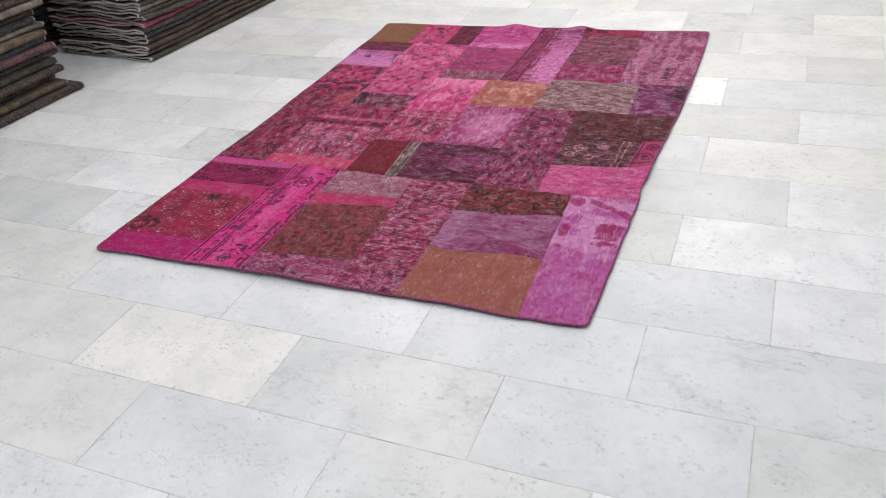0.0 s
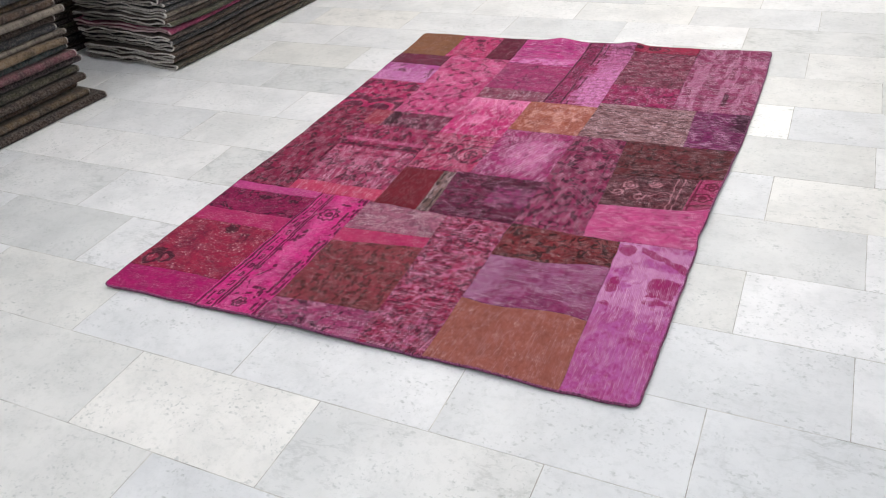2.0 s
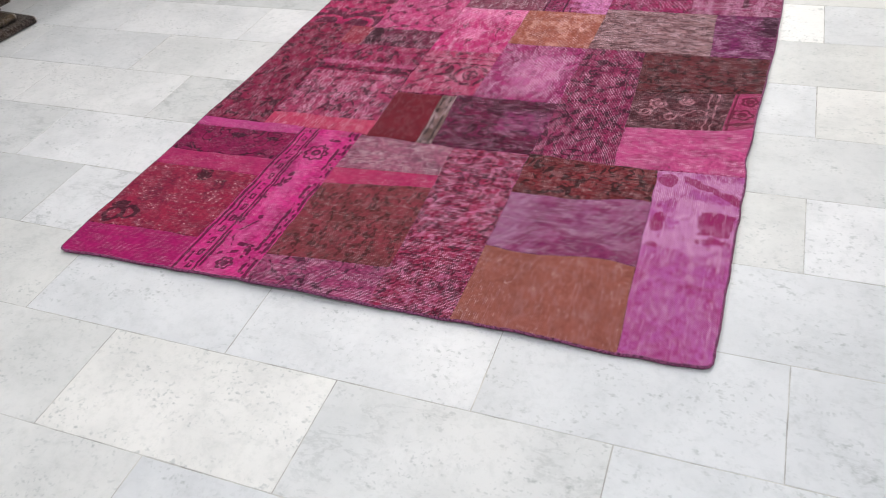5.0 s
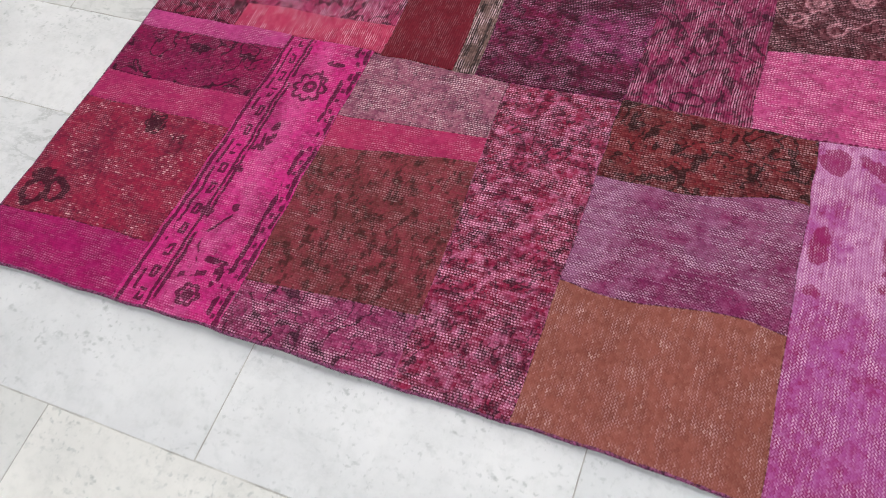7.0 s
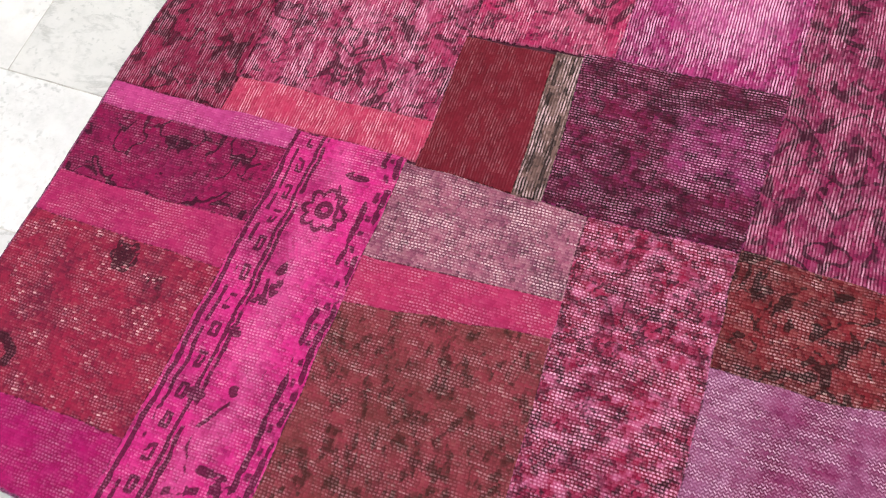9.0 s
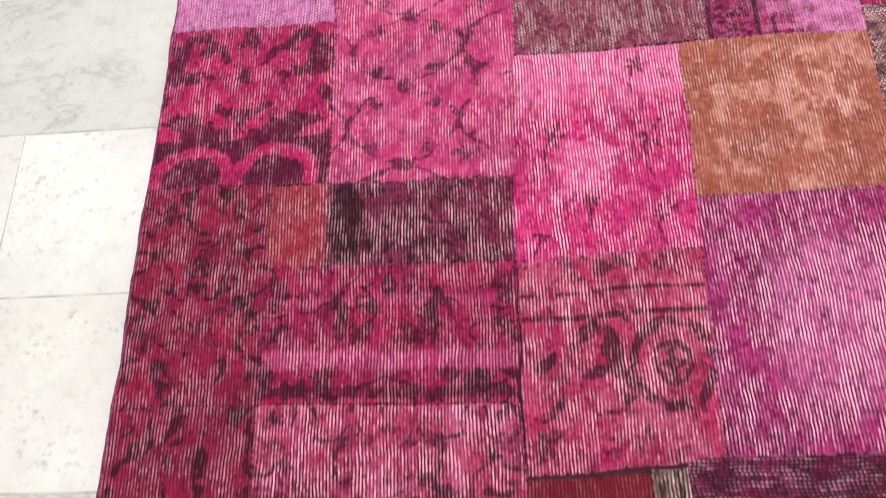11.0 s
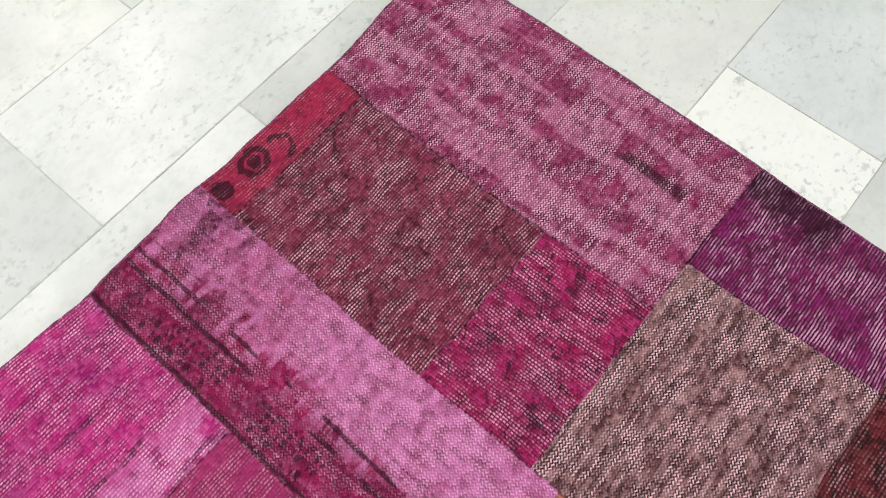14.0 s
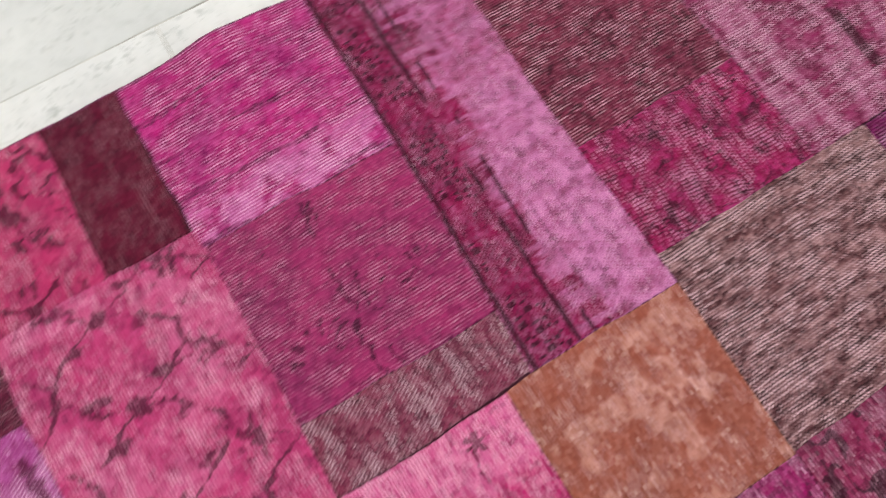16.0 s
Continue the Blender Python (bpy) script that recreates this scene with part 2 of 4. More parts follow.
def grid_mesh(name, pts, masks=None, smooth=True):
    """A mesh from a lattice of places, pts[rows, columns, 3], with float masks on its points."""
    r, c = pts.shape[:2]
    idx = np.arange(r * c).reshape(r, c)
    quads = np.stack([idx[:-1, :-1], idx[:-1, 1:], idx[1:, 1:], idx[1:, :-1]], -1).reshape(-1, 4)
    me = bpy.data.meshes.new(name)
    me.vertices.add(r * c)
    me.vertices.foreach_set("co", pts.reshape(-1).astype(np.float32))
    me.loops.add(quads.size)
    me.loops.foreach_set("vertex_index", quads.reshape(-1).astype(np.int32))
    me.polygons.add(len(quads))
    me.polygons.foreach_set("loop_start", np.arange(0, quads.size, 4, dtype=np.int32))
    me.polygons.foreach_set("use_smooth", np.full(len(quads), smooth))
    for key, value in (masks or {}).items():
        at = me.attributes.new(key, "FLOAT", "POINT")
        at.data.foreach_set("value", np.clip(value, 0, 1).reshape(-1).astype(np.float32))
    me.update(calc_edges=True)
    return me


# ---- smooth noise on arrays ----
def hashed(ix, iy, seed):
    h = (ix.astype(np.int64) * 374761393 + iy.astype(np.int64) * 668265263 + seed * 974634617) & 0xFFFFFFFF
    h = ((h ^ (h >> 13)) * 1274126177) & 0xFFFFFFFF
    return ((h ^ (h >> 16)) & 0xFFFF) / 65535.0


def vnoise(x, y, seed=0):
    ix, iy = np.floor(x), np.floor(y)
    fx, fy = x - ix, y - iy
    fx, fy = fx * fx * (3 - 2 * fx), fy * fy * (3 - 2 * fy)
    a, b = hashed(ix, iy, seed), hashed(ix + 1, iy, seed)
    c, d = hashed(ix, iy + 1, seed), hashed(ix + 1, iy + 1, seed)
    return (a * (1 - fx) + b * fx) * (1 - fy) + (c * (1 - fx) + d * fx) * fy


def fbm(x, y, seed=0, octaves=3):
    total, amp, size = 0.0, 0.5, 1.0
    for k in range(octaves):
        total = total + amp * vnoise(x * size, y * size, seed + 7 * k)
        amp, size = amp * 0.5, size * 2.03
    return total / (1 - 0.5 ** octaves)


def soft(x, low, high):
    t = np.clip((x - low) / (high - low), 0, 1)
    return t * t * (3 - 2 * t)


# ---- room shell: unseen walls and ceiling, added to close the room ----
def slab(name, x0, x1, y0, y1, z0, z1, material, label):
    ob = new(name, box_mesh(name, x0, x1, y0, y1, z0, z1))
    ob.data.materials.append(material)
    return tagged(ob, label, name.split("_")[0], kind="structure")


X0, X1, Y0, Y1 = -2.6, 6.4, -5.0, 9.4
slab("wall_west", X0 - 0.2, X0, Y0 - 0.2, Y1 + 0.2, -0.1, CEILING, PLASTER, "plain white plastered showroom wall")
slab("wall_east", X1, X1 + 0.2, Y0 - 0.2, Y1 + 0.2, -0.1, CEILING, PLASTER, "plain white plastered showroom wall")
slab("wall_south", X0, X1, Y0 - 0.2, Y0, -0.1, CEILING, PLASTER, "plain white plastered showroom wall")
slab("wall_north", X0, X1, Y1, Y1 + 0.2, -0.1, CEILING, PLASTER, "plain white plastered showroom wall")
slab("ceiling", X0 - 0.2, X1 + 0.2, Y0 - 0.2, Y1 + 0.2, CEILING, CEILING + 0.2, PLASTER, "plain white flat showroom ceiling")


# ---- ceiling lamps ----
def lamp_fixture(kind, x, y, size, color, power):
    base = tagged(new(kind), "white steel ceiling lamp with a glowing diffuser" if kind == "ceiling_panel" else "small round warm white ceiling spot lamp",
                  "ceiling lamp", kind.replace("_", " ") + "s in the ceiling")
    base.location = (x, y, CEILING)
    bm = bmesh.new()
    if kind == "ceiling_panel":
        h = size / 2
        for a in (-1, 1):
            box_mesh("", a * h - 0.02, a * h + 0.02, -h - 0.02, h + 0.02, -0.05, 0, bm=bm)
            box_mesh("", -h + 0.02, h - 0.02, a * h - 0.02, a * h + 0.02, -0.05, 0, bm=bm)
        glow = box_mesh("diffuser", -h + 0.02, h - 0.02, -h + 0.02, h - 0.02, -0.035, -0.025)
    else:
        bmesh.ops.create_cone(bm, cap_ends=False, segments=24, radius1=size * 0.62, radius2=size * 0.55, depth=0.05, matrix=Matrix.Translation((0, 0, -0.025)))
        g = bmesh.new()
        bmesh.ops.create_cone(g, cap_ends=True, segments=24, radius1=size * 0.53, radius2=size * 0.53, depth=0.01, matrix=Matrix.Translation((0, 0, -0.03)))
        glow = from_bm("diffuser", g)
    part("housing", from_bm("housing", bm), METAL, base)
    part("diffuser", glow, GLOW[kind], base, "glowing diffuser")
    light = bpy.data.lights.new(kind + "_light", "AREA")
    light.shape = "SQUARE" if kind == "ceiling_panel" else "DISK"
    light.size, light.energy, light.color = size * 0.95, power, color
    ob = new("bulb", light)
    ob.parent = base
    ob.location = (0, 0, -0.055)


COOL, WARM = (0.925, 0.95, 1.0), (1.0, 0.84, 0.62)
GLOW = {"ceiling_panel": emitter("cool_glow", (*COOL, 1), 4.0), "ceiling_spot": emitter("warm_glow", (*WARM, 1), 14.0)}
# assumed panel grid, out of view; east column dimmed to even the floor
for px in (-0.4, 1.9, 5.2):
    for py in (-3.6, -1.2, 1.2, 3.6, 6.0, 8.4):
        lamp_fixture("ceiling_panel", px, py, 0.6, COOL, PANEL_POWER * (0.6 if px > 4 else 1.0))
# first two follow floor glints; the others are added to warm the far floor
for px, py in ((0.30, 2.15), (1.0, 8.6), (3.3, 7.4), (-0.7, 5.2), (2.0, 5.2)):
    lamp_fixture("ceiling_spot", px, py, 0.16, WARM, SPOT_POWER)


# ---- the patchwork carpet ----
WIDE, LONG = 1.80, 2.405


def bell(x, at, wide):
    return np.exp(-((x - at) / wide) ** 2)


def lift(u, v):
    """Height of the carpet's underside over the floor: it lies nearly flat, with a few buckles along its hem."""
    near, far = bell(v, 0, 0.10), bell(v, LONG, 0.09)
    side = bell(u, WIDE, 0.05)
    h = 0.002 + 0.0045 * vnoise(u * 3.1, v * 2.6, 3) + 0.002 * vnoise(u * 9, v * 8, 5)
    h = h + near * (0.009 * bell(u, 0.78, 0.22) + 0.004 * bell(u, 1.42, 0.1))
    h = h + far * (0.016 * bell(u, 0.80, 0.07) + 0.018 * bell(u, 1.165, 0.06) + 0.007)
    return h + side * 0.014 * bell(v, 0.93, 0.05)


def lay(u, v):
    """From the carpet's own measures to the floor: it is a little askew, and its sides are not straight."""
    bow = 0.020 * np.sin(np.clip(v / LONG, 0, 1) * math.pi) * np.clip(1 - u / 0.30, 0, 1)
    x = u + 0.034 * v + bow
    x = x + 0.007 * (vnoise(u * 4, v * 5, 11) - 0.5) + 0.0045 * (vnoise(u * 16, v * 17, 12) - 0.5)
    x = x - np.clip((u - 1.55) / 0.25, 0, 1) * (0.012 * bell(v, 0.80, 0.06) - 0.022 * soft(v, 1.0, 1.6) + 0.008 * soft(v, 2.0, 2.4))
    corner = np.clip(1 - u / 0.3, 0, 1) + np.clip((u - 1.5) / 0.3, 0, 1)
    y = v + 0.009 * (vnoise(u * 5, v * 4, 21) - 0.5) + 0.0065 * (vnoise(u * 17, v * 15, 22) - 0.5)
    y = y + 0.012 * corner * soft(v, 1.9, LONG) - 0.006 * soft(-v, -0.15, 0)
    cu, cv = np.clip(1 - np.minimum(u, WIDE - u) / 0.03, 0, 1), np.clip(1 - np.minimum(v, LONG - v) / 0.03, 0, 1)
    x, y = x + 0.009 * (cu * cv) ** 2 * np.sign(0.9 - u), y + 0.009 * (cu * cv) ** 2 * np.sign(1.2 - v)
    y = y - 0.012 * bell(v, 0.277, 0.05) * np.sin((u - 1.2) * 17) * soft(u, 1.15, 1.25) * soft(-u, -1.62, -1.52)
    y = y + 0.010 * bell(v, 0.525, 0.05) * np.sin((u - 1.2) * 15 + 2.4) * soft(u, 1.15, 1.25) * soft(-u, -1.62, -1.52)
    return x, y


patchwork_rug = tagged(new("patchwork_rug"), "magenta and pink overdyed patchwork carpet lying flat on marble", "rug")
STEP = 0.0025
PATCH_COUNT = [0]


def ends(value):
    return value if isinstance(value, tuple) else (value, value)


def patch(left, right, low, high, material, motif=None, fade=None, label=""):
    """One sewn piece. Sides are numbers, or pairs where they run askew (low and high end, or left and right end)."""
    (l0, l1), (r0, r1), (b0, b1), (t0, t1) = map(ends, (left, right, low, high))
    nu, nv = max(4, round((r0 - l0) / STEP)), max(4, round((t0 - b0) / STEP))
    s, t = np.linspace(0, 1, nu + 1), np.linspace(0, 1, nv + 1)
    s, t = np.r_[0, s, 1], np.r_[0, t, 1]
    s, t = np.meshgrid(s, t)
    v = (b0 * (1 - s) + b1 * s) * (1 - t) + (t0 * (1 - s) + t1 * s) * t
    u = (l0 * (1 - t) + l1 * t) * (1 - s) + (r0 * (1 - t) + r1 * t) * s
    x, y = lay(u, v)
    rim = np.minimum(np.minimum(s, 1 - s) * (r0 - l0), np.minimum(t, 1 - t) * (t0 - b0))
    z = lift(u, v) + 0.0085 - 0.0010 * np.exp(-rim / 0.0022)
    z = z + 0.0006 * (hashed(np.zeros(1), np.array([PATCH_COUNT[0]]), 77)[0] - 0.5)
    skirt = np.zeros(u.shape, bool)
    skirt[0], skirt[-1], skirt[:, 0], skirt[:, -1] = True, True, True, True
    z = np.where(skirt, z - 0.006, z)
    masks = {"motif": motif(u, v, s, t) if motif else np.zeros_like(u), "fade": fade(u, v, s, t) if fade else np.zeros_like(u),
             "seam": np.exp(-(rim / 0.0016) ** 2)}
    PATCH_COUNT[0] += 1
    return part("patch", grid_mesh("patch", np.stack([x, y, z], -1), masks), material, patchwork_rug, label or material.name[4:].replace("_", " ") + " wool piece")


# figures of the old carpets, as masks over a piece
def floral(seed, size=0.06, line=0.05, blobs=0.6, mirror=True, strength=0.9):
    def mask(u, v, s, t):
        a = np.abs(u - u.mean()) if mirror else u
        x, y = a / (0.74 * size), v / (0.74 * size)
        wx, wy = x + 1.6 * fbm(x * 0.8, y * 0.8, seed), y + 1.6 * fbm(x * 0.8, y * 0.8, seed + 50)
        f = fbm(wx, wy, seed + 100, 2)
        lines = soft(-np.abs(f - 0.5), -line, -line * 0.4)
        spots = soft(fbm(wx * 1.3, wy * 1.3, seed + 200, 3), 0.62, 0.70) * blobs
        broken = soft(fbm(u / 0.05, v / 0.05, seed + 300), 0.3, 0.5)
        return 0.66 * strength * np.maximum(lines * broken, spots)
    return mask


def blotches(seed, size=0.05, low=0.52, high=0.66, strength=0.9, sx=1.0, sy=1.0):
    def mask(u, v, s, t):
        return 0.42 * strength * soft(fbm(u / size * sx * 1.9, v / size * sy * 1.9, seed, 4), low - 0.08, high + 0.06)
    return mask


def ring(u, v, cu, cv, radius, wide):
    return soft(-np.abs(np.hypot(u - cu, v - cv) - radius), -wide, -wide * 0.3)


def blob(u, v, cu, cv, ru, rv):
    return soft(-np.hypot((u - cu) / ru, (v - cv) / rv), -1.1, -0.8)


def line_at(x, at, wide):
    return soft(-np.abs(x - at), -wide, -wide * 0.4)


def rosette(u, v, cu, cv, radius, petals=8):
    r, a = np.hypot(u - cu, v - cv), np.arctan2(v - cv, u - cu)
    edge = radius * (0.72 + 0.28 * np.abs(np.cos(a * petals / 2)))
    return np.maximum(soft(-np.abs(r - edge), -0.006, -0.002), soft(-np.abs(r - radius * 0.3), -0.007, -0.003))


def wobbled(u, v, seed, amount=0.014):
    """Uneven knotting: moves a figure's outline about."""
    du = fbm(u / 0.035, v / 0.035, seed) - 0.5 + 0.4 * (vnoise(u / 0.008, v / 0.008, seed + 3) - 0.5)
    dv = fbm(u / 0.035, v / 0.035, seed + 9) - 0.5 + 0.4 * (vnoise(u / 0.008, v / 0.008, seed + 4) - 0.5)
    return u + amount * du, v + amount * dv


def pale(seed, size=0.05, low=0.5, high=0.66, strength=0.8):
    return lambda u, v, s, t: strength * soft(fbm(u / size, v / size, seed, 4), low, high)


def both(*masks):
    return lambda u, v, s, t: np.maximum.reduce([m(u, v, s, t) for m in masks])


def broken(u, v, seed, size=0.02):
    return soft(fbm(u / size, v / size, seed), 0.32, 0.5)


def border_band(u, v, s, t):
    """Striped guard bands with paired dashes on both sides of a field with a rosette, leaves and stems."""
    u, v = wobbled(u, v, 700, 0.007)
    w = u - 0.385 - 0.03 * v * soft(-u, -0.5, -0.4)
    guard = line_at(w, 0.010, 0.006) + line_at(w, 0.028, 0.0045) * broken(u, v, 46, 0.03) + line_at(w, 0.072, 0.0045) + line_at(w, 0.084, 0.005) * broken(u, v, 48, 0.06)
    near = np.abs(((v / 0.052) % 1.0) - 0.5)
    link = line_at(near, 0.22, 0.07) * line_at(w, 0.050, 0.011)
    rail = np.maximum(line_at(w, 0.045, 0.004), line_at(w, 0.056, 0.004)) * soft(-near, -0.28, -0.22) * broken(u, v, 47, 0.02)
    right = line_at(w, 0.205, 0.0065) * broken(u, v, 41, 0.035) + line_at(w, 0.229, 0.0065) * broken(u, v, 42, 0.03)
    dots = 0.5 * line_at(w, 0.217, 0.007) * soft(((v / 0.034 + 0.6 * vnoise(v / 0.05, v * 0, 45)) % 1.0), 0.55, 0.65)
    stem = (line_at(w - 0.135, 0.030 * np.sin(v * 23 + 0.9), 0.005) * soft(fbm(u / 0.03, v / 0.06, 43), 0.52, 0.60)
            + line_at(v - 0.105, 0.35 * (u - 0.545), 0.009) * soft(u, 0.48, 0.49) * soft(-u, -0.60, -0.59) * broken(u, v, 49, 0.012))
    leaf = blob(u, v, 0.505, 0.445, 0.010, 0.032) + blob(u, v, 0.487, 0.405, 0.020, 0.009) + blob(u, v, 0.46, 0.235, 0.018, 0.010) + blob(u, v, 0.545, 0.13, 0.03, 0.008)
    leaf = leaf + blob(u, v, 0.475, 0.345, 0.014, 0.010) + blob(u, v, 0.555, 0.655, 0.022, 0.008) + blob(u, v, 0.52, 0.255, 0.010, 0.010) + blob(u, v, 0.565, 0.10, 0.010, 0.024)
    bloom = rosette(u, v, 0.525, 0.580, 0.040) + rosette(u, v, 0.53, 0.05, 0.022, 6)
    return 0.95 * np.clip(np.maximum.reduce([guard, link, rail, right, dots, 0.75 * stem, leaf * broken(u, v, 40, 0.010), bloom]), 0, 1)


def chain_band(u, v, s, t):
    """A dark guard stripe with a chain of small links, then thin dark lines, worn away towards the other side."""
    x, y = wobbled(u, v, 710, 0.006)
    s = s + (x - u) / 0.25
    step_side = np.sign(np.sin(y * 190))
    link = line_at(s, 0.13 + 0.035 * step_side, 0.034) * soft(np.sin(y * 380 + 0.6), -0.6, -0.1) + line_at(s, 0.245 - 0.02 * step_side, 0.022) * soft(np.sin(y * 380 + 1.9), -0.4, 0.1)
    edge = line_at(s, 0.03, 0.020) + line_at(s, 0.325, 0.020) * broken(u, v, 62, 0.10)
    thin = line_at(s, 0.43, 0.018) * broken(u, v, 64, 0.07) + 0.4 * line_at(s, 0.53, 0.013) * soft(fbm(u / 0.1, v / 0.06, 69), 0.42, 0.52)
    cloud = 0.22 * soft(-s, -0.42, -0.25) * soft(fbm(u / 0.03, v / 0.05, 61), 0.42, 0.6)
    end = 0.35 * soft(v, 2.18, 2.26) * soft(fbm(u / 0.05, v / 0.03, 60), 0.48, 0.62)
    return np.clip(np.maximum.reduce([0.95 * link * broken(u, v, 63, 0.06), 0.8 * edge, 0.85 * thin, cloud, end]), 0, 1)


def chain_fade(u, v, s, t):
    ragged = s + 0.30 * (fbm(u / 0.05, v / 0.03, 66, 4) - 0.5) + 0.20 * (fbm(u / 0.012, v / 0.09, 70) - 0.5) - 0.12 * soft(-v, -1.79, -1.73)
    pale_side = soft(ragged, 0.44, 0.56) * (0.45 + 0.55 * soft(-v, -2.20, -2.02)) * (0.65 + 0.35 * soft(fbm(u / 0.05, v / 0.012, 68), 0.35, 0.6))
    weft = 0.6 * soft(fbm(u / 0.09, v / 0.010, 59), 0.52, 0.62) * soft(s, 0.30, 0.42)
    return np.clip(np.maximum(pale_side, weft), 0, 1)


def scroll_field(u, v, s, t):
    """A light scroll and ringed flower left open in a darker band, between lines."""
    p, q = wobbled(u, v, 720, 0.012)
    r = np.hypot(p - 0.838, q - 1.140)
    flower = line_at(r, 0.058, 0.011) * 0.8 + soft(-r, -0.026, -0.016) * np.clip(line_at(p, 0.838, 0.007) + line_at(q, 1.140, 0.007), 0, 1) + line_at(r, 0.027, 0.006)
    curl = q - 1.140 - 0.030 * np.sin((p - 0.700) * 30)
    gap = line_at(curl, 0.036, 0.020) + line_at(curl, -0.036, 0.016)
    shade = gap * soft(0.79 - p, 0.0, 0.02) * soft(p, 0.635, 0.65) * soft(fbm(u / 0.02, v / 0.03, 84), 0.35, 0.5)
    ticks = blob(p, q, 0.752, 1.165, 0.016, 0.035) + blob(p, q, 0.775, 1.105, 0.012, 0.022)
    bands = line_at(v, 1.214, 0.006) + 0.8 * line_at(v, 1.252, 0.005) + 0.5 * line_at(v, 1.075, 0.007) + 0.4 * line_at(v, 1.040, 0.005)
    fans = 0.6 * soft(fbm(u / 0.03, v / 0.03, 81), 0.54, 0.62) * (soft(v, 1.262, 1.275) + soft(-v, -1.066, -1.05))
    return 0.70 * np.clip(np.maximum.reduce([flower, shade, ticks, bands * broken(u, v, 83, 0.03), fans]) * (0.5 + 0.5 * broken(u, v, 82, 0.012)), 0, 1)


def arabesque(u, v, s, t):
    """A lattice of curved stems that cross on the middle line, with a ragged flower in each cell beside it."""
    p, q = wobbled(u, v, 730, 0.018)
    a, turn = np.abs(p - 0.445), (q - 1.635) / 0.147
    stems = line_at(a, 0.094 * np.abs(np.sin(turn * math.pi)) ** 0.8, 0.0085)
    outer = line_at(a, 0.188 - 0.094 * np.abs(np.sin(turn * math.pi)) ** 0.8, 0.007)
    knots = soft(-np.hypot(a, (turn - np.round(turn)) * 0.147), -0.022, -0.009)
    leaves = soft(-np.hypot((a - 0.048) / 1.6, (np.abs((turn % 1.0) - 0.5) - 0.27) * 0.147), -0.013, -0.006)
    cell_v = (((q - 1.655) / 0.152 + 0.5) % 1.0 - 0.5) * 0.152
    petals = np.hypot(p - 0.560, cell_v) * (1 + 0.35 * np.cos(7 * np.arctan2(cell_v, p - 0.560)))
    flower = 0.62 * soft(-petals, -0.036, -0.012) * broken(u, v, 93, 0.010)
    ground = 0.16 * soft(fbm(u / 0.022, v / 0.022, 94), 0.52, 0.64)
    return np.clip(0.50 * np.maximum.reduce([stems * (0.45 + 0.55 * broken(u, v, 91, 0.03)), 0.8 * outer * broken(u, v, 95, 0.03), knots, 0.8 * leaves]) + 0.6 * flower + ground, 0, 1)


def damask(u, v, s, t):
    """Mirrored chunky leaves above a band of dark arches."""
    p, q = wobbled(u, v, 735, 0.018)
    a = np.abs(p - 0.155)
    leaves = soft(fbm(a / 0.034, q / 0.026, 31, 3) + 0.10 * np.cos(a * 60) * np.cos(q * 75), 0.50, 0.58)
    arch = np.hypot((a - 0.075) / 0.075, (q - 1.475) / 0.062)
    band = soft(-q, -1.556, -1.548)
    arches = band * np.clip(soft(-arch, -0.78, -0.66) + soft(arch, 1.02, 1.12), 0, 1)
    return np.clip(np.where(q < 1.552, 0.60 * arches, 0.48 * leaves) + 0.5 * line_at(q, 1.552, 0.005), 0, 1)


def sprays(*places):
    """Ragged dark flower heads on short stems: (u, v, size) each."""
    def mask(u, v, s, t):
        p, q = wobbled(u, v, 780, 0.014)
        total = 0.16 * soft(fbm(u / 0.03, v / 0.03, 781), 0.52, 0.66)
        for cu, cv, size in places:
            r, turn = np.hypot(p - cu, q - cv), np.arctan2(q - cv, p - cu)
            head = soft(-r / (size * (0.62 + 0.38 * np.cos(6 * turn))), -1.0, -0.45) * broken(u, v, 782, 0.012)
            stem = line_at(p - cu, 0.012 * np.sin((q - cv) * 40), 0.004) * soft(cv - q, 0.0, 0.01) * soft(q - cv, -2.4 * size, -1.8 * size)
            total = np.maximum(total, np.maximum(0.72 * head, 0.5 * stem))
        return total
    return mask


def fern_fans(u, v, s, t):
    """Leaf fans to both sides of thin upright stalks."""
    p, q = wobbled(u, v, 785, 0.028)
    total = 0.12 * soft(fbm(u / 0.02, v / 0.05, 786), 0.54, 0.66)
    for cu, cv, size in ((0.705, 1.855, 0.062), (0.835, 1.880, 0.050), (0.90, 1.90, 0.035)):
        r, turn = np.hypot(p - cu, q - cv), np.arctan2(q - cv, p - cu)
        blades = soft(np.cos(turn * 13 + r * 25), 0.25, 0.7) * soft(-r, -size, -size * 0.75) * soft(r, size * 0.25, size * 0.45) * soft(q - cv, -0.022, -0.004)
        total = np.maximum(total, 0.42 * blades * broken(u, v, 789, 0.012))
    stalks = line_at(p - 0.03 * (q - 1.79), 0.768, 0.0045) + line_at(p + 0.05 * (q - 1.79), 0.800, 0.004)
    bow = line_at(np.hypot((p - 0.76) / 1.2, q - 1.93), 0.125, 0.004) * soft(q, 1.97, 2.0)
    return np.clip(np.maximum.reduce([total, 0.55 * stalks * broken(u, v, 787, 0.05), 0.3 * bow * broken(u, v, 788, 0.03)]), 0, 1)


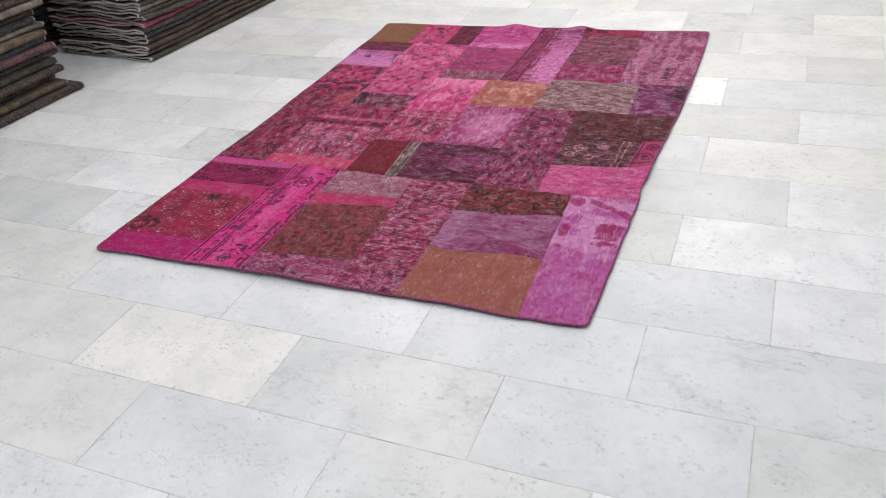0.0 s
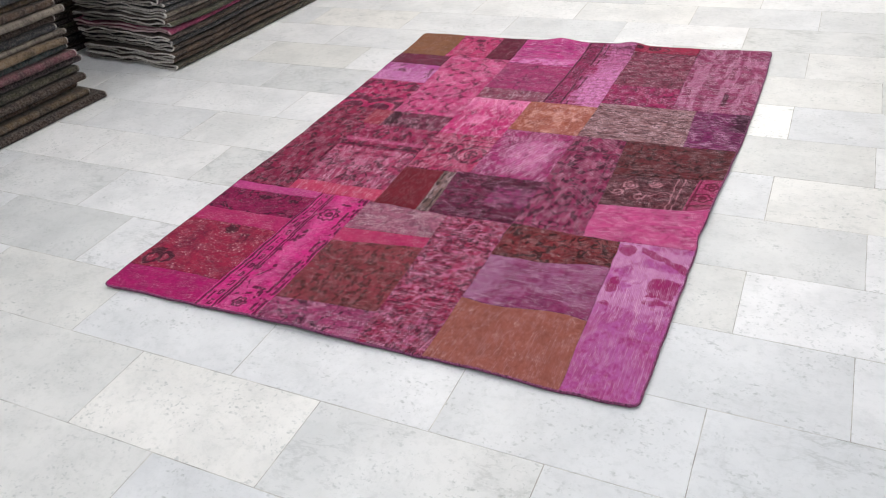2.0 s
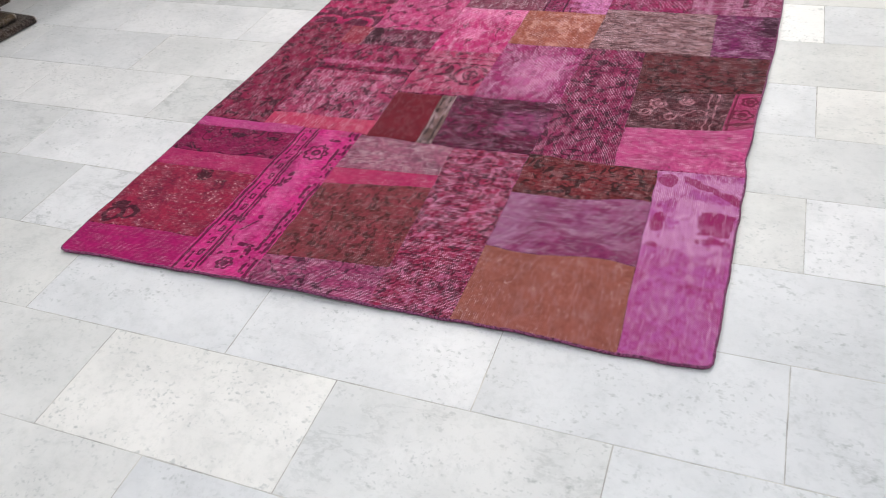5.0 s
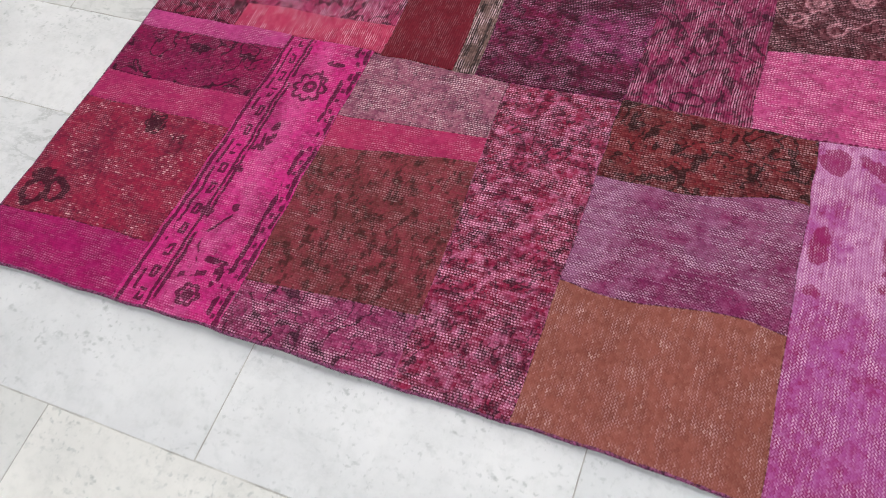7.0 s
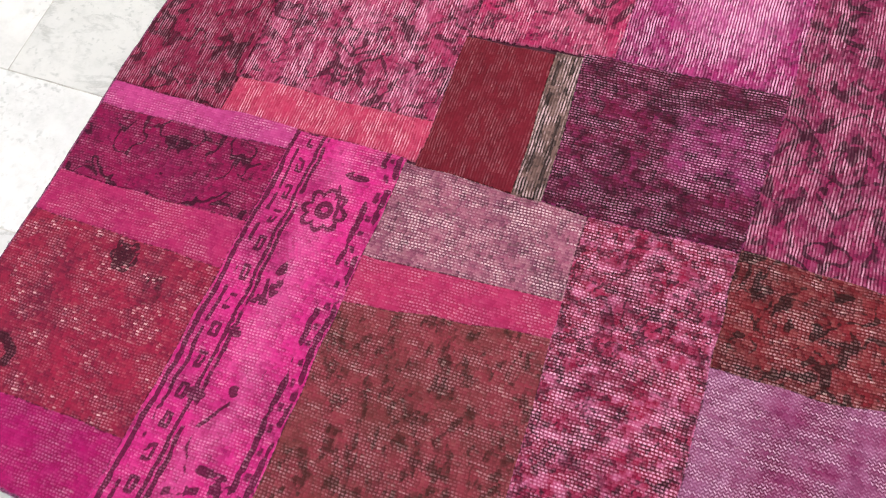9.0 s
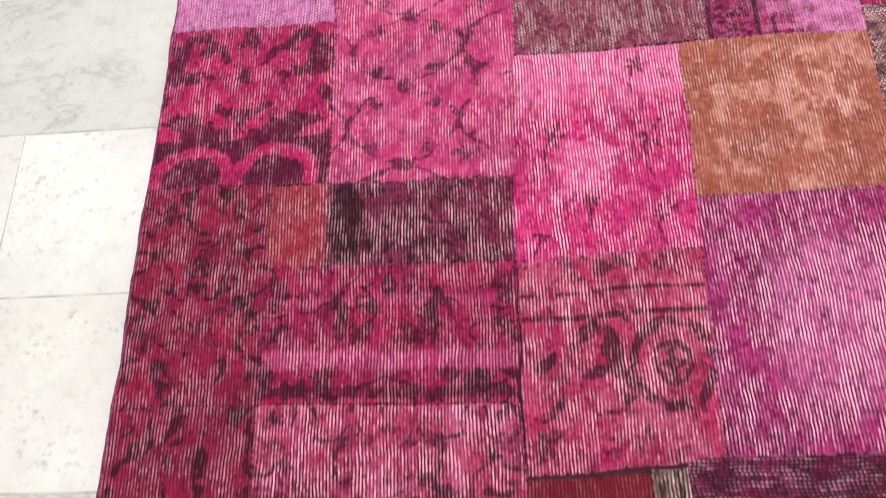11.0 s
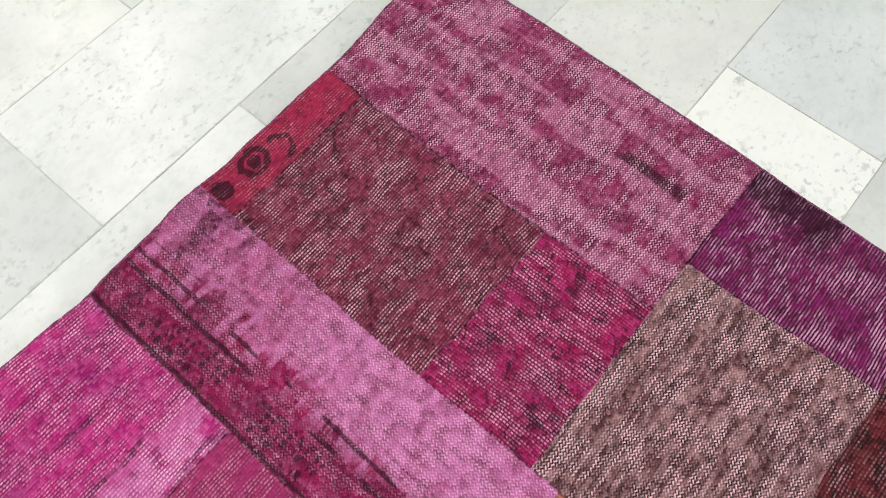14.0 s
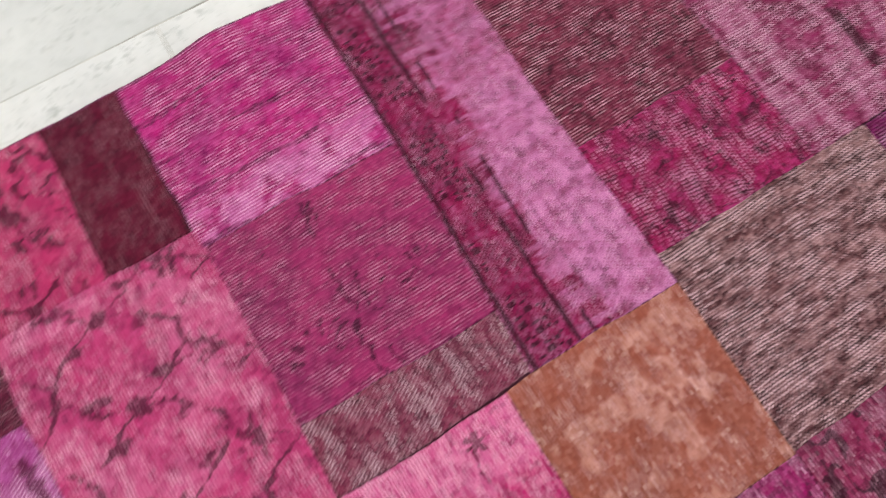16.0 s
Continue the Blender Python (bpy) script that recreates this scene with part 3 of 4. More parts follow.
def lilac_blots(u, v, s, t):
    u, v = wobbled(u, v, 760, 0.020)
    du, dv = np.abs(u - 1.745) / 0.040, np.abs(v - 0.487) / 0.046
    block = soft(-np.maximum(du, dv), -1.08, -0.95)
    b = blob(u, v, 1.600, 0.463, 0.017, 0.038) + block * (0.62 + 0.38 * line_at(np.maximum(du, dv), 0.55, 0.22))
    b = b + blob(u, v, 1.60, 0.655, 0.026, 0.030) + 0.9 * line_at(v, 0.675 - 0.5 * (u - 1.63), 0.018) * soft(u, 1.63, 1.66)
    b = b + 0.5 * blob(u, v, 1.605, 0.375, 0.02, 0.014) + 0.35 * blob(u, v, 1.735, 0.235, 0.05, 0.012) + 0.4 * blob(u, v, 1.74, 0.415, 0.05, 0.014)
    return np.clip(b + 0.22 * soft(fbm(u / 0.018, v / 0.06, 72), 0.56, 0.68), 0, 1)


def lilac_fade(u, v, s, t):
    return 0.9 * soft(v + 0.12 * (fbm(u / 0.05, v / 0.05, 74) - 0.5), 0.30, 0.40) * soft(fbm(u / 0.07, v / 0.05, 73), 0.38, 0.6)


def red_field(u, v, s, t):
    u, v = wobbled(u, v, 740, 0.02)
    leaf = ring(u, v, 0.055, 0.17, 0.028, 0.012) + ring(u, v, 0.10, 0.18, 0.022, 0.010) + blob(u, v, 0.05, 0.215, 0.035, 0.02) * 0.8
    flower = rosette(u, v, 0.222, 0.40, 0.028, 6) + blob(u, v, 0.222, 0.40, 0.02, 0.022) + blob(u, v, 0.30, 0.36, 0.02, 0.03) * 0.35
    return np.clip(leaf + flower, 0, 1) * (0.55 + 0.45 * broken(u, v, 33, 0.012))


def flower_end(u, v, s, t):
    u, v = wobbled(u, v, 750, 0.016)
    return 0.95 * np.clip(ring(u, v, 1.278, 2.370, 0.021, 0.008) + blob(u, v, 1.278, 2.370, 0.009, 0.011) + ring(u, v, 1.325, 2.358, 0.022, 0.006) * soft(u, 1.31, 1.33)
                          + blob(u, v, 1.21, 2.372, 0.018, 0.022), 0, 1)


def crimson_bands(u, v, s, t):
    d = floral(17, 0.05, 0.06, 0.7)(u, v, s, t)
    return np.clip(d * (0.5 + 0.5 * soft(np.abs(t - 0.33), 0.06, 0.12)) + 0.4 * line_at(t, 0.08, 0.06), 0, 1)


def crimson_fade(u, v, s, t):
    return 0.75 * line_at(t, 0.30, 0.09) + 0.3 * line_at(t, 0.72, 0.05)


def light_flowers(u, v, s, t):
    u, v = wobbled(u, v, 770, 0.012)
    f = rosette(u, v, 1.50, 1.06, 0.026, 7) + rosette(u, v, 1.585, 1.08, 0.022, 6) + ring(u, v, 1.47, 1.01, 0.016, 0.005) + ring(u, v, 1.545, 0.99, 0.018, 0.005)
    stems = line_at(u, 1.655, 0.003) + line_at(u, 1.675, 0.003) + line_at(v - 1.02, 0.02 * np.sin(u * 55), 0.003)
    return 1.0 * np.clip(f + stems, 0, 1) * soft(fbm(u / 0.02, v / 0.02, 55), 0.25, 0.45)


def stripes(seed, count=6, strength=0.6):
    return lambda u, v, s, t: strength * soft(np.sin(t * count * 2 * math.pi + 2.0 * fbm(u / 0.08, v / 0.08, seed)), 0.72, 0.98) * soft(fbm(u / 0.09, v / 0.012, seed + 1), 0.36, 0.5)


def dye(name, base, dark, light, **more):
    deep = tuple(0.78 * c for c in rich(dark, 1.25)[:3]) + (1.0,)
    return carpet("dye_" + name, rich(base, 1.22), deep, rich(light, 1.15), **more)


# near row, from the left hem
patch(0.0, (0.380, 0.386), 0.0, (0.120, 0.134), dye("fuchsia", "ac2e70", "8c2460", "c85a9c", wear=0.22, rib="v", contrast=0.35, fleck=0.25))
patch(0.0, (0.386, 0.398), (0.120, 0.134), (0.442, 0.434), dye("madder", "9c3450", "3c2038", "b8606c", wear=0.30, rib="v", contrast=0.35, fleck=1.0), red_field)
patch(0.0, (0.398, 0.402), (0.442, 0.434), (0.524, 0.522), dye("rose_strip", "b44472", "a0346a", "d47098", wear=0.34, rib="v", contrast=0.35))
patch(0.0, (0.402, 0.408), (0.524, 0.522), 0.672, dye("plum_floral", "901256", "3a0a32", "b04a84", wear=0.18, rib="v", contrast=0.35), floral(2, 0.055, 0.07, 0.5))
patch(0.0, (0.408, 0.410), 0.672, 0.722, dye("light_strip", "c46096", "a84882", "e08ab8", wear=0.38, rib="v", contrast=0.35))
patch((0.380, 0.410), 0.622, 0.0, 0.716, dye("hot_border", "d24890", "4a1a38", "e884b8", wear=0.30, rib="v", contrast=0.28), border_band,
      lambda u, v, s, t: 0.45 * line_at(s, 0.55, 0.2) * soft(fbm(u / 0.05, v / 0.12, 8), 0.4, 0.6))
patch(0.622, (0.980, 0.974), 0.0, (0.110, 0.138), dye("ribbed_rose", "a04470", "381430", "e0a0c0", wear=0.8, rib="v", contrast=0.7), floral(4, 0.05, 0.06, 0.5, False))
patch(0.622, (0.974, 0.957), (0.110, 0.138), (0.442, 0.488), dye("brown_moss", "8c4650", "5c3a28", "a87068", wear=0.3, rib="v", contrast=0.4), both(blotches(5, 0.030, 0.46, 0.62, 1.0, 1.3, 0.7), blotches(6, 0.10, 0.45, 0.7, 0.7)))
patch(0.622, (0.957, 0.953), (0.442, 0.488), (0.528, 0.552), dye("rose_bar", "b84a70", "a03a66", "d47c9c", wear=0.3, rib="v", contrast=0.35))
patch(0.622, (0.953, 0.945), (0.528, 0.552), (0.708, 0.702), dye("worn_taupe", "a87486", "582c4c", "d8bcb8", wear=0.75, rib="v", shift=0.5, contrast=0.6, weave="dash"), blotches(7, 0.03, 0.48, 0.68, 0.7, 1.8, 0.7))
patch((0.980, 0.945), (1.196, 1.186), 0.0, 0.704, dye("burgundy_floral", "982c4c", "3a0c2c", "e8a0c4", wear=0.72, rib="v", contrast=0.6), both(floral(9, 0.026, 0.06, 0.7, False, 0.8), blotches(10, 0.022, 0.5, 0.66, 0.9)),
      lambda u, v, s, t: 0.5 * soft(fbm(u / 0.016, v / 0.016, 14), 0.54, 0.68))
patch((1.196, 1.192), (1.594, 1.581), 0.0, (0.274, 0.281), dye("terracotta", "a06252", "884c3c", "cc9c86", wear=0.25, rib="u", shift=0.5, contrast=0.15, fleck=0.45))
patch((1.192, 1.189), (1.581, 1.569), (0.274, 0.281), (0.512, 0.540), dye("mauve", "8c3c68", "702456", "b490ae", wear=0.6, rib="v", shift=0.5, contrast=0.7), blotches(11, 0.03, 0.5, 0.75, 0.5), lambda u, v, s, t: np.clip(0.6 * soft(-s, -0.22, -0.08) + 0.35 * soft(t, 0.8, 0.95) + 0.35 * soft(fbm(u / 0.05, v / 0.05, 13), 0.45, 0.6), 0, 0.85))
patch((1.189, 1.186), (1.569, 1.562), (0.512, 0.540), (0.712, 0.700), dye("dark_umber", "7c2c34", "180609", "b48478", wear=0.4, rib="v", contrast=0.56, fleck=0.4), floral(12, 0.04, 0.09, 0.9, False))
patch((1.594, 1.562), WIDE, 0.0, (0.700, 0.708), dye("lilac", "b470ac", "a8086e", "dcbcdc", ink=0.1, wear=0.6, rib="u", shift=0.5, contrast=0.6), lilac_blots, lilac_fade)

# second row
patch(0.0, (0.250, 0.239), 0.722, 1.104, dye("maroon", "8c2a4c", "46102e", "aa4c76", wear=0.42, rib="u"), floral(15, 0.055, 0.09, 0.7, False))
patch(0.0, (0.239, 0.229), 1.104, 1.470, dye("maroon_two", "90284c", "46102e", "ae5078", wear=0.42, rib="u"), floral(16, 0.05, 0.08, 0.7))
patch(0.250, 0.637, (0.720, 0.714), 0.795, dye("salmon", "c05470", "a84060", "dc8c9c", wear=0.5, rib="u", contrast=0.5))
patch((0.250, 0.239), (0.637, 0.623), 0.795, (1.104, 1.092), dye("worn_mauve", "a43c62", "4c1838", "e094b4", wear=0.7, rib="u", contrast=0.7), floral(18, 0.05, 0.08, 0.6), lambda u, v, s, t: 0.4 * soft(fbm(u / 0.03, v / 0.12, 19), 0.5, 0.7))
patch((0.239, 0.233), 0.622, (1.104, 1.092), (1.317, 1.308), dye("crimson", "9c2656", "461032", "c85a90", wear=0.45, rib="u"), crimson_bands, crimson_fade)
patch((0.233, 0.229), 0.327, (1.317, 1.314), 1.462, dye("brick", "983c50", "7c2c3c", "c87878", wear=0.5, rib="u"))
patch(0.327, (0.622, 0.625), (1.314, 1.308), (1.460, 1.451), dye("dark_mauve", "74284a", "340e22", "a8607c", wear=0.7, rib="u", contrast=0.8), both(floral(20, 0.04, 0.07, 0.6, True, 0.7), lambda u, v, s, t: 0.5 * blob(u, v, 0.358, 1.385, 0.03, 0.08) + 0.3 * line_at(s, 0.45, 0.03) * broken(u, v, 88)))
patch((0.640, 0.628), (0.813, 0.796), 0.706, (0.990, 0.994), dye("oxblood", "702632", "601e2a", "904048", wear=0.12, rib="u", contrast=0.2, fleck=0.12))
patch((0.813, 0.796), (0.866, 0.844), 0.706, 1.000, dye("olive_strip", "806a60", "30201e", "b09c90", wear=0.7, rib="u"), lambda u, v, s, t: 0.6 * np.clip(line_at(s, 0.25, 0.1) + line_at(s, 0.75, 0.1), 0, 1) * broken(u, v, 86, 0.02) + 0.3 * soft(fbm(u / 0.012, v / 0.012, 87), 0.45, 0.6))
patch((0.866, 0.844), (1.187, 1.192), 0.704, 1.010, dye("aubergine", "6c083e", "28031a", "b85498", wear=0.5, rib="v", contrast=0.8), both(blotches(22, 0.03, 0.45, 0.65, 0.9), lambda u, v, s, t: 0.30 * soft(t + 0.25 * (fbm(u / 0.04, v / 0.04, 21) - 0.5), 0.62, 0.74) * soft(s, 0.3, 0.4) + 0.28 * soft(-t, -0.3, -0.2)),
      lambda u, v, s, t: 0.45 * soft(s, 0.5, 0.56) * soft(-t, -0.82, -0.75) * soft(t, 0.3, 0.4))
patch((0.628, 0.622), 0.896, (0.994, 1.010), 1.308, dye("scroll_rose", "b03a66", "481638", "dc90a8", wear=0.6, rib="u", contrast=0.6), scroll_field, lambda u, v, s, t: 0.3 * soft(fbm(u / 0.05, v / 0.05, 23), 0.5, 0.7))
patch((0.622, 0.626), 0.898, 1.308, 1.676, dye("candy_pink", "cc3c80", "641440", "f49cc8", wear=0.72, rib="u", shift=0.5, contrast=0.6, weave="line"), sprays((0.683, 1.515, 0.036), (0.840, 1.505, 0.038), (0.822, 1.640, 0.030), (0.745, 1.40, 0.022), (0.852, 1.375, 0.022), (0.66, 1.345, 0.02)), lambda u, v, s, t: np.clip(0.75 * soft(t + 0.2 * (fbm(u / 0.06, v / 0.06, 99) - 0.5), 0.64, 0.82) + 0.7 * blob(*wobbled(u, v, 791, 0.06), 0.735, 1.46, 0.045, 0.05), 0, 1))
patch(0.896, (1.192, 1.195), 1.010, 1.394, dye("swirl_lilac", "a03070", "56103c", "dc90c0", wear=0.75, rib="u", contrast=0.8), blotches(25, 0.04, 0.5, 0.68, 0.7), lambda u, v, s, t: 0.75 * soft(-np.hypot((s - 0.58) / 0.42, (t - 0.48) / 0.45), -1.0, -0.45))
patch((1.187, 1.196), (1.438, 1.402), (0.711, 0.702), 1.398, dye("wine_column", "8e2c58", "3e1030", "cc88a8", wear=0.5, rib="u", contrast=0.7), both(floral(26, 0.05, 0.08, 0.8), lambda u, v, s, t: 0.36 * np.clip(line_at(s, 0.12, 0.03) + line_at(s, 0.86, 0.03), 0, 1) * broken(u, v, 89, 0.03)))
patch((1.438, 1.428), WIDE, (0.700, 0.708), (0.908, 0.940), dye("coral_pink", "cc6496", "8c3464", "f0a8cc", wear=0.65, rib="v", contrast=0.45), blotches(27, 0.05, 0.55, 0.68, 0.6))
patch((1.428, 1.416), (1.710, 1.722), (0.908, 0.932), (1.124, 1.150), dye("umber_flowers", "541a28", "1c0810", "e0a8b0", wear=0.3, rib="v", contrast=0.6, fleck=0.5), blotches(28, 0.05, 0.5, 0.66, 0.7), light_flowers)
patch((1.710, 1.722), WIDE, (0.932, 0.940), (1.150, 1.160), dye("pink_corner", "b0547c", "7a1840", "c888a0", wear=0.3, rib="v", ink=0.4),
      lambda u, v, s, t: np.clip(rosette(u, v, 1.757, 1.025, 0.032, 5) + blob(u, v, 1.757, 1.025, 0.012, 0.012) + rosette(u, v, 1.770, 1.105, 0.024, 5) + line_at(s, 0.12, 0.05) + line_at(t, 0.15, 0.04) + blob(u, v, 1.750, 0.965, 0.012, 0.010), 0, 1))
patch((1.416, 1.402), WIDE, (1.124, 1.160), 1.400, dye("russet", "6a2830", "241014", "946058", wear=0.45, rib="v", contrast=0.7), both(floral(29, 0.03, 0.08, 0.7, False), blotches(30, 0.06, 0.5, 0.7, 0.5)))

# third row
patch(0.0, (0.325, 0.310), (1.470, 1.462), 1.782, dye("damask", "b83468", "461440", "d8689a", wear=0.5, rib="u", contrast=0.5), damask)
patch(0.0, (0.310, 0.301), 1.782, 1.996, dye("orchid", "b868a8", "8e1868", "e8b8e4", wear=0.7, rib="u", contrast=0.8, shift=0.5), lambda u, v, s, t: 0.6 * blob(*wobbled(u, v, 790, 0.05), 0.115, 1.905, 0.026, 0.024) + 0.55 * blob(*wobbled(u, v, 790, 0.05), 0.285, 1.90, 0.014, 0.07) + 0.4 * blob(*wobbled(u, v, 790, 0.05), 0.10, 1.975, 0.03, 0.012), lambda u, v, s, t: 0.6 * soft(1.2 - t + 0.9 * (fbm(u / 0.05, v / 0.05, 58) - 0.5), 0.35, 0.7))
patch(0.0, (0.301, 0.295), 1.996, 2.122, dye("dark_wine", "742c4a", "3c1428", "944a68", wear=0.3, rib="v"), blotches(34, 0.04, 0.5, 0.66, 0.6))
patch(0.0, 0.258, 2.122, LONG, dye("camel", "8e6644", "785236", "a8845c", wear=0.2, rib="v", contrast=0.3, fleck=0.1))
patch((0.325, 0.295), 0.627, (1.461, 1.451), 2.130, dye("arabesque_pink", "c45484", "6a2450", "e890b8", wear=0.5, rib="u", contrast=0.4), arabesque, lambda u, v, s, t: 0.5 * soft(fbm(u / 0.06, v / 0.06, 35), 0.52, 0.68))
patch(0.258, 0.484, 2.125, LONG, dye("dusky_rose", "c4507c", "702450", "d880a4", wear=0.4, rib="u", contrast=0.4), floral(36, 0.045, 0.06, 0.6))
patch(0.484, 0.614, 2.130, LONG, dye("bordeaux", "621634", "3c0a24", "843454", wear=0.2, rib="u", contrast=0.3, fleck=0.05), blotches(37, 0.06, 0.45, 0.7, 0.5))
patch(0.627, (0.946, 0.950), (1.790, 1.780), (2.094, 2.088), dye("pink_mauve", "a84676", "5c2850", "c87ca4", wear=0.4, rib="v", contrast=0.4), fern_fans)
patch((0.620, 0.614), (0.950, 0.950), (2.094, 2.088), LONG, dye("striped_pink", "c4408c", "702460", "f0b4e4", wear=0.6, rib="v", contrast=0.6), stripes(44, 4, 0.36), lambda u, v, s, t: 0.8 * soft(-t, -0.32, -0.15) * soft(fbm(u / 0.03, v / 0.04, 45), 0.32, 0.5))
patch(0.627, (0.945, 0.946), (1.676, 1.680), (1.790, 1.780), dye("taupe_bar", "8a3c5a", "44162e", "c49aa4", wear=0.9, rib="u", contrast=0.8, shift=0.5), blotches(46, 0.06, 0.5, 0.7, 0.5))
patch((0.945, 0.950), (1.197, 1.190), 1.676, LONG, dye("chain_band", "98065c", "44042c", "f2bce8", ink=0.5, wear=0.24, rib="u", shift=0.5, contrast=0.6), chain_band, chain_fade)
patch(0.898, (1.195, 1.196), 1.394, 1.676, dye("apricot", "ae6650", "8a4430", "e8b8a2", wear=0.3, rib="u", contrast=0.3, fleck=0.5), None, both(pale(47, 0.035, 0.56, 0.66, 0.6), lambda u, v, s, t: 0.85 * blob(u, v, 1.105, 1.575, 0.055, 0.085) * soft(fbm(u / 0.02, v / 0.03, 79), 0.40, 0.54)))
patch(1.190, 1.487, 2.324, LONG, dye("red_end", "a63c58", "3c1438", "c46a80", wear=0.25, rib="v", contrast=0.4), flower_end)
patch((1.194, 1.190), (1.498, 1.487), 1.926, 2.324, dye("brown_rose", "803450", "4a2030", "cc98a4", wear=0.75, rib="v", contrast=0.7), both(floral(48, 0.028, 0.06, 0.5, True, 0.7), blotches(49, 0.04, 0.5, 0.7, 0.6)))
patch((1.197, 1.194), (1.506, 1.498), (1.722, 1.719), 1.926, dye("cerise", "a01260", "4c0630", "e070b4", wear=0.75, rib="u", contrast=0.75, weave="dash"), floral(51, 0.04, 0.05, 0.7, False, 0.75))
patch((1.506, 1.487), WIDE, (1.719, 1.716), LONG, dye("ash_pink", "943666", "5c1438", "d8a4c0", wear=0.9, rib="v", shift=0.5, contrast=0.9), both(blotches(52, 0.03, 0.55, 0.72, 0.4, 0.5, 1.4), lambda u, v, s, t: 0.8 * line_at(u, 1.68, 0.012) * soft(v, 1.77, 1.80) * soft(-v, -1.93, -1.89)),
      lambda u, v, s, t: 0.6 * soft(fbm(u / 0.018, v / 0.09, 53), 0.46, 0.62))
patch((1.196, 1.197), (1.613, 1.600), (1.396, 1.400), (1.722, 1.718), dye("sand_worn", "6e4044", "2c161c", "f0ccc8", wear=0.85, rib="v", shift=0.5, contrast=1.0), blotches(54, 0.012, 0.5, 0.7, 0.4), lambda u, v, s, t: 0.35 * soft(fbm(u / 0.030, v / 0.007, 57), 0.44, 0.62))
patch((1.613, 1.600), WIDE, 1.400, 1.716, dye("violet", "740c58", "3c0424", "a83c98", wear=0.75, rib="v", contrast=0.9, weave="line"), both(blotches(56, 0.05, 0.52, 0.70, 0.6, 1.6, 0.8), lambda u, v, s, t: 0.55 * soft(s + 0.3 * (fbm(u / 0.04, v / 0.06, 97) - 0.5), 0.55, 0.8) * soft(t, 0.4, 0.6)))


# backing under the pieces and the bound hem
def backing():
    u, v = np.meshgrid(np.r_[0, np.linspace(0, WIDE, 91), WIDE], np.r_[0, np.linspace(0, LONG, 118), LONG])
    x, y = lay(u, v)
    z = lift(u, v) + 0.0035
    z[0], z[-1], z[:, 0], z[:, -1] = [lift(a, b) for a, b in ((u[0], v[0]), (u[-1], v[-1]), (u[:, 0], v[:, 0]), (u[:, -1], v[:, -1]))]
    part("backing", grid_mesh("backing", np.stack([x, y, z], -1)), plain("dark_cotton_backing", (0.10, 0.028, 0.05, 1), 0.95, 80.0, 0.4, 0.4), patchwork_rug, "dark cotton backing cloth")


def binding():
    k = 160
    along = np.linspace(0, 1, k, endpoint=False)
    zero, one = np.zeros(k), np.ones(k)
    r = 0.012
    u = np.concatenate([along * WIDE, one * WIDE, WIDE * (1 - along), zero])
    v = np.concatenate([zero, along * LONG, one * LONG, LONG * (1 - along)])
    u, v = np.clip(u, r * 0.2, WIDE - r * 0.2), np.clip(v, r * 0.2, LONG - r * 0.2)
    x, y = lay(u, v)
    z = lift(u, v) + 0.0048
    p = np.stack([x, y, z], -1)
    d = np.roll(p, -1, 0) - np.roll(p, 1, 0)
    d /= np.linalg.norm(d, axis=1, keepdims=True)
    side = np.stack([d[:, 1], -d[:, 0], 0 * d[:, 0]], -1)
    rings = []
    for q in np.linspace(0, 2 * math.pi, 9):
        wob = 1 + 0.12 * np.sin(np.arange(4 * k) * 2.4)[:, None]
        rings.append(p + side * 0.0038 * math.cos(q) * wob + np.array([0, 0, 1.0]) * 0.0040 * math.sin(q) * wob)
    pts = np.stack(rings, 1)
    pts = np.concatenate([pts, pts[:1]], 0)
    n = Net("overcast_hem")
    tone = n.mix(n.step(n.noise(220.0, 2.0), 0.35, 0.65), lin("96507a"), lin("3e1c30"))
    n.bump(n.noise(260.0, 1.0), 0.8, 0.003)
    part("binding", grid_mesh("binding", pts), n.out(tone, 0.9, 0.1), patchwork_rug, "dark purple overcast hem")


backing()
binding()


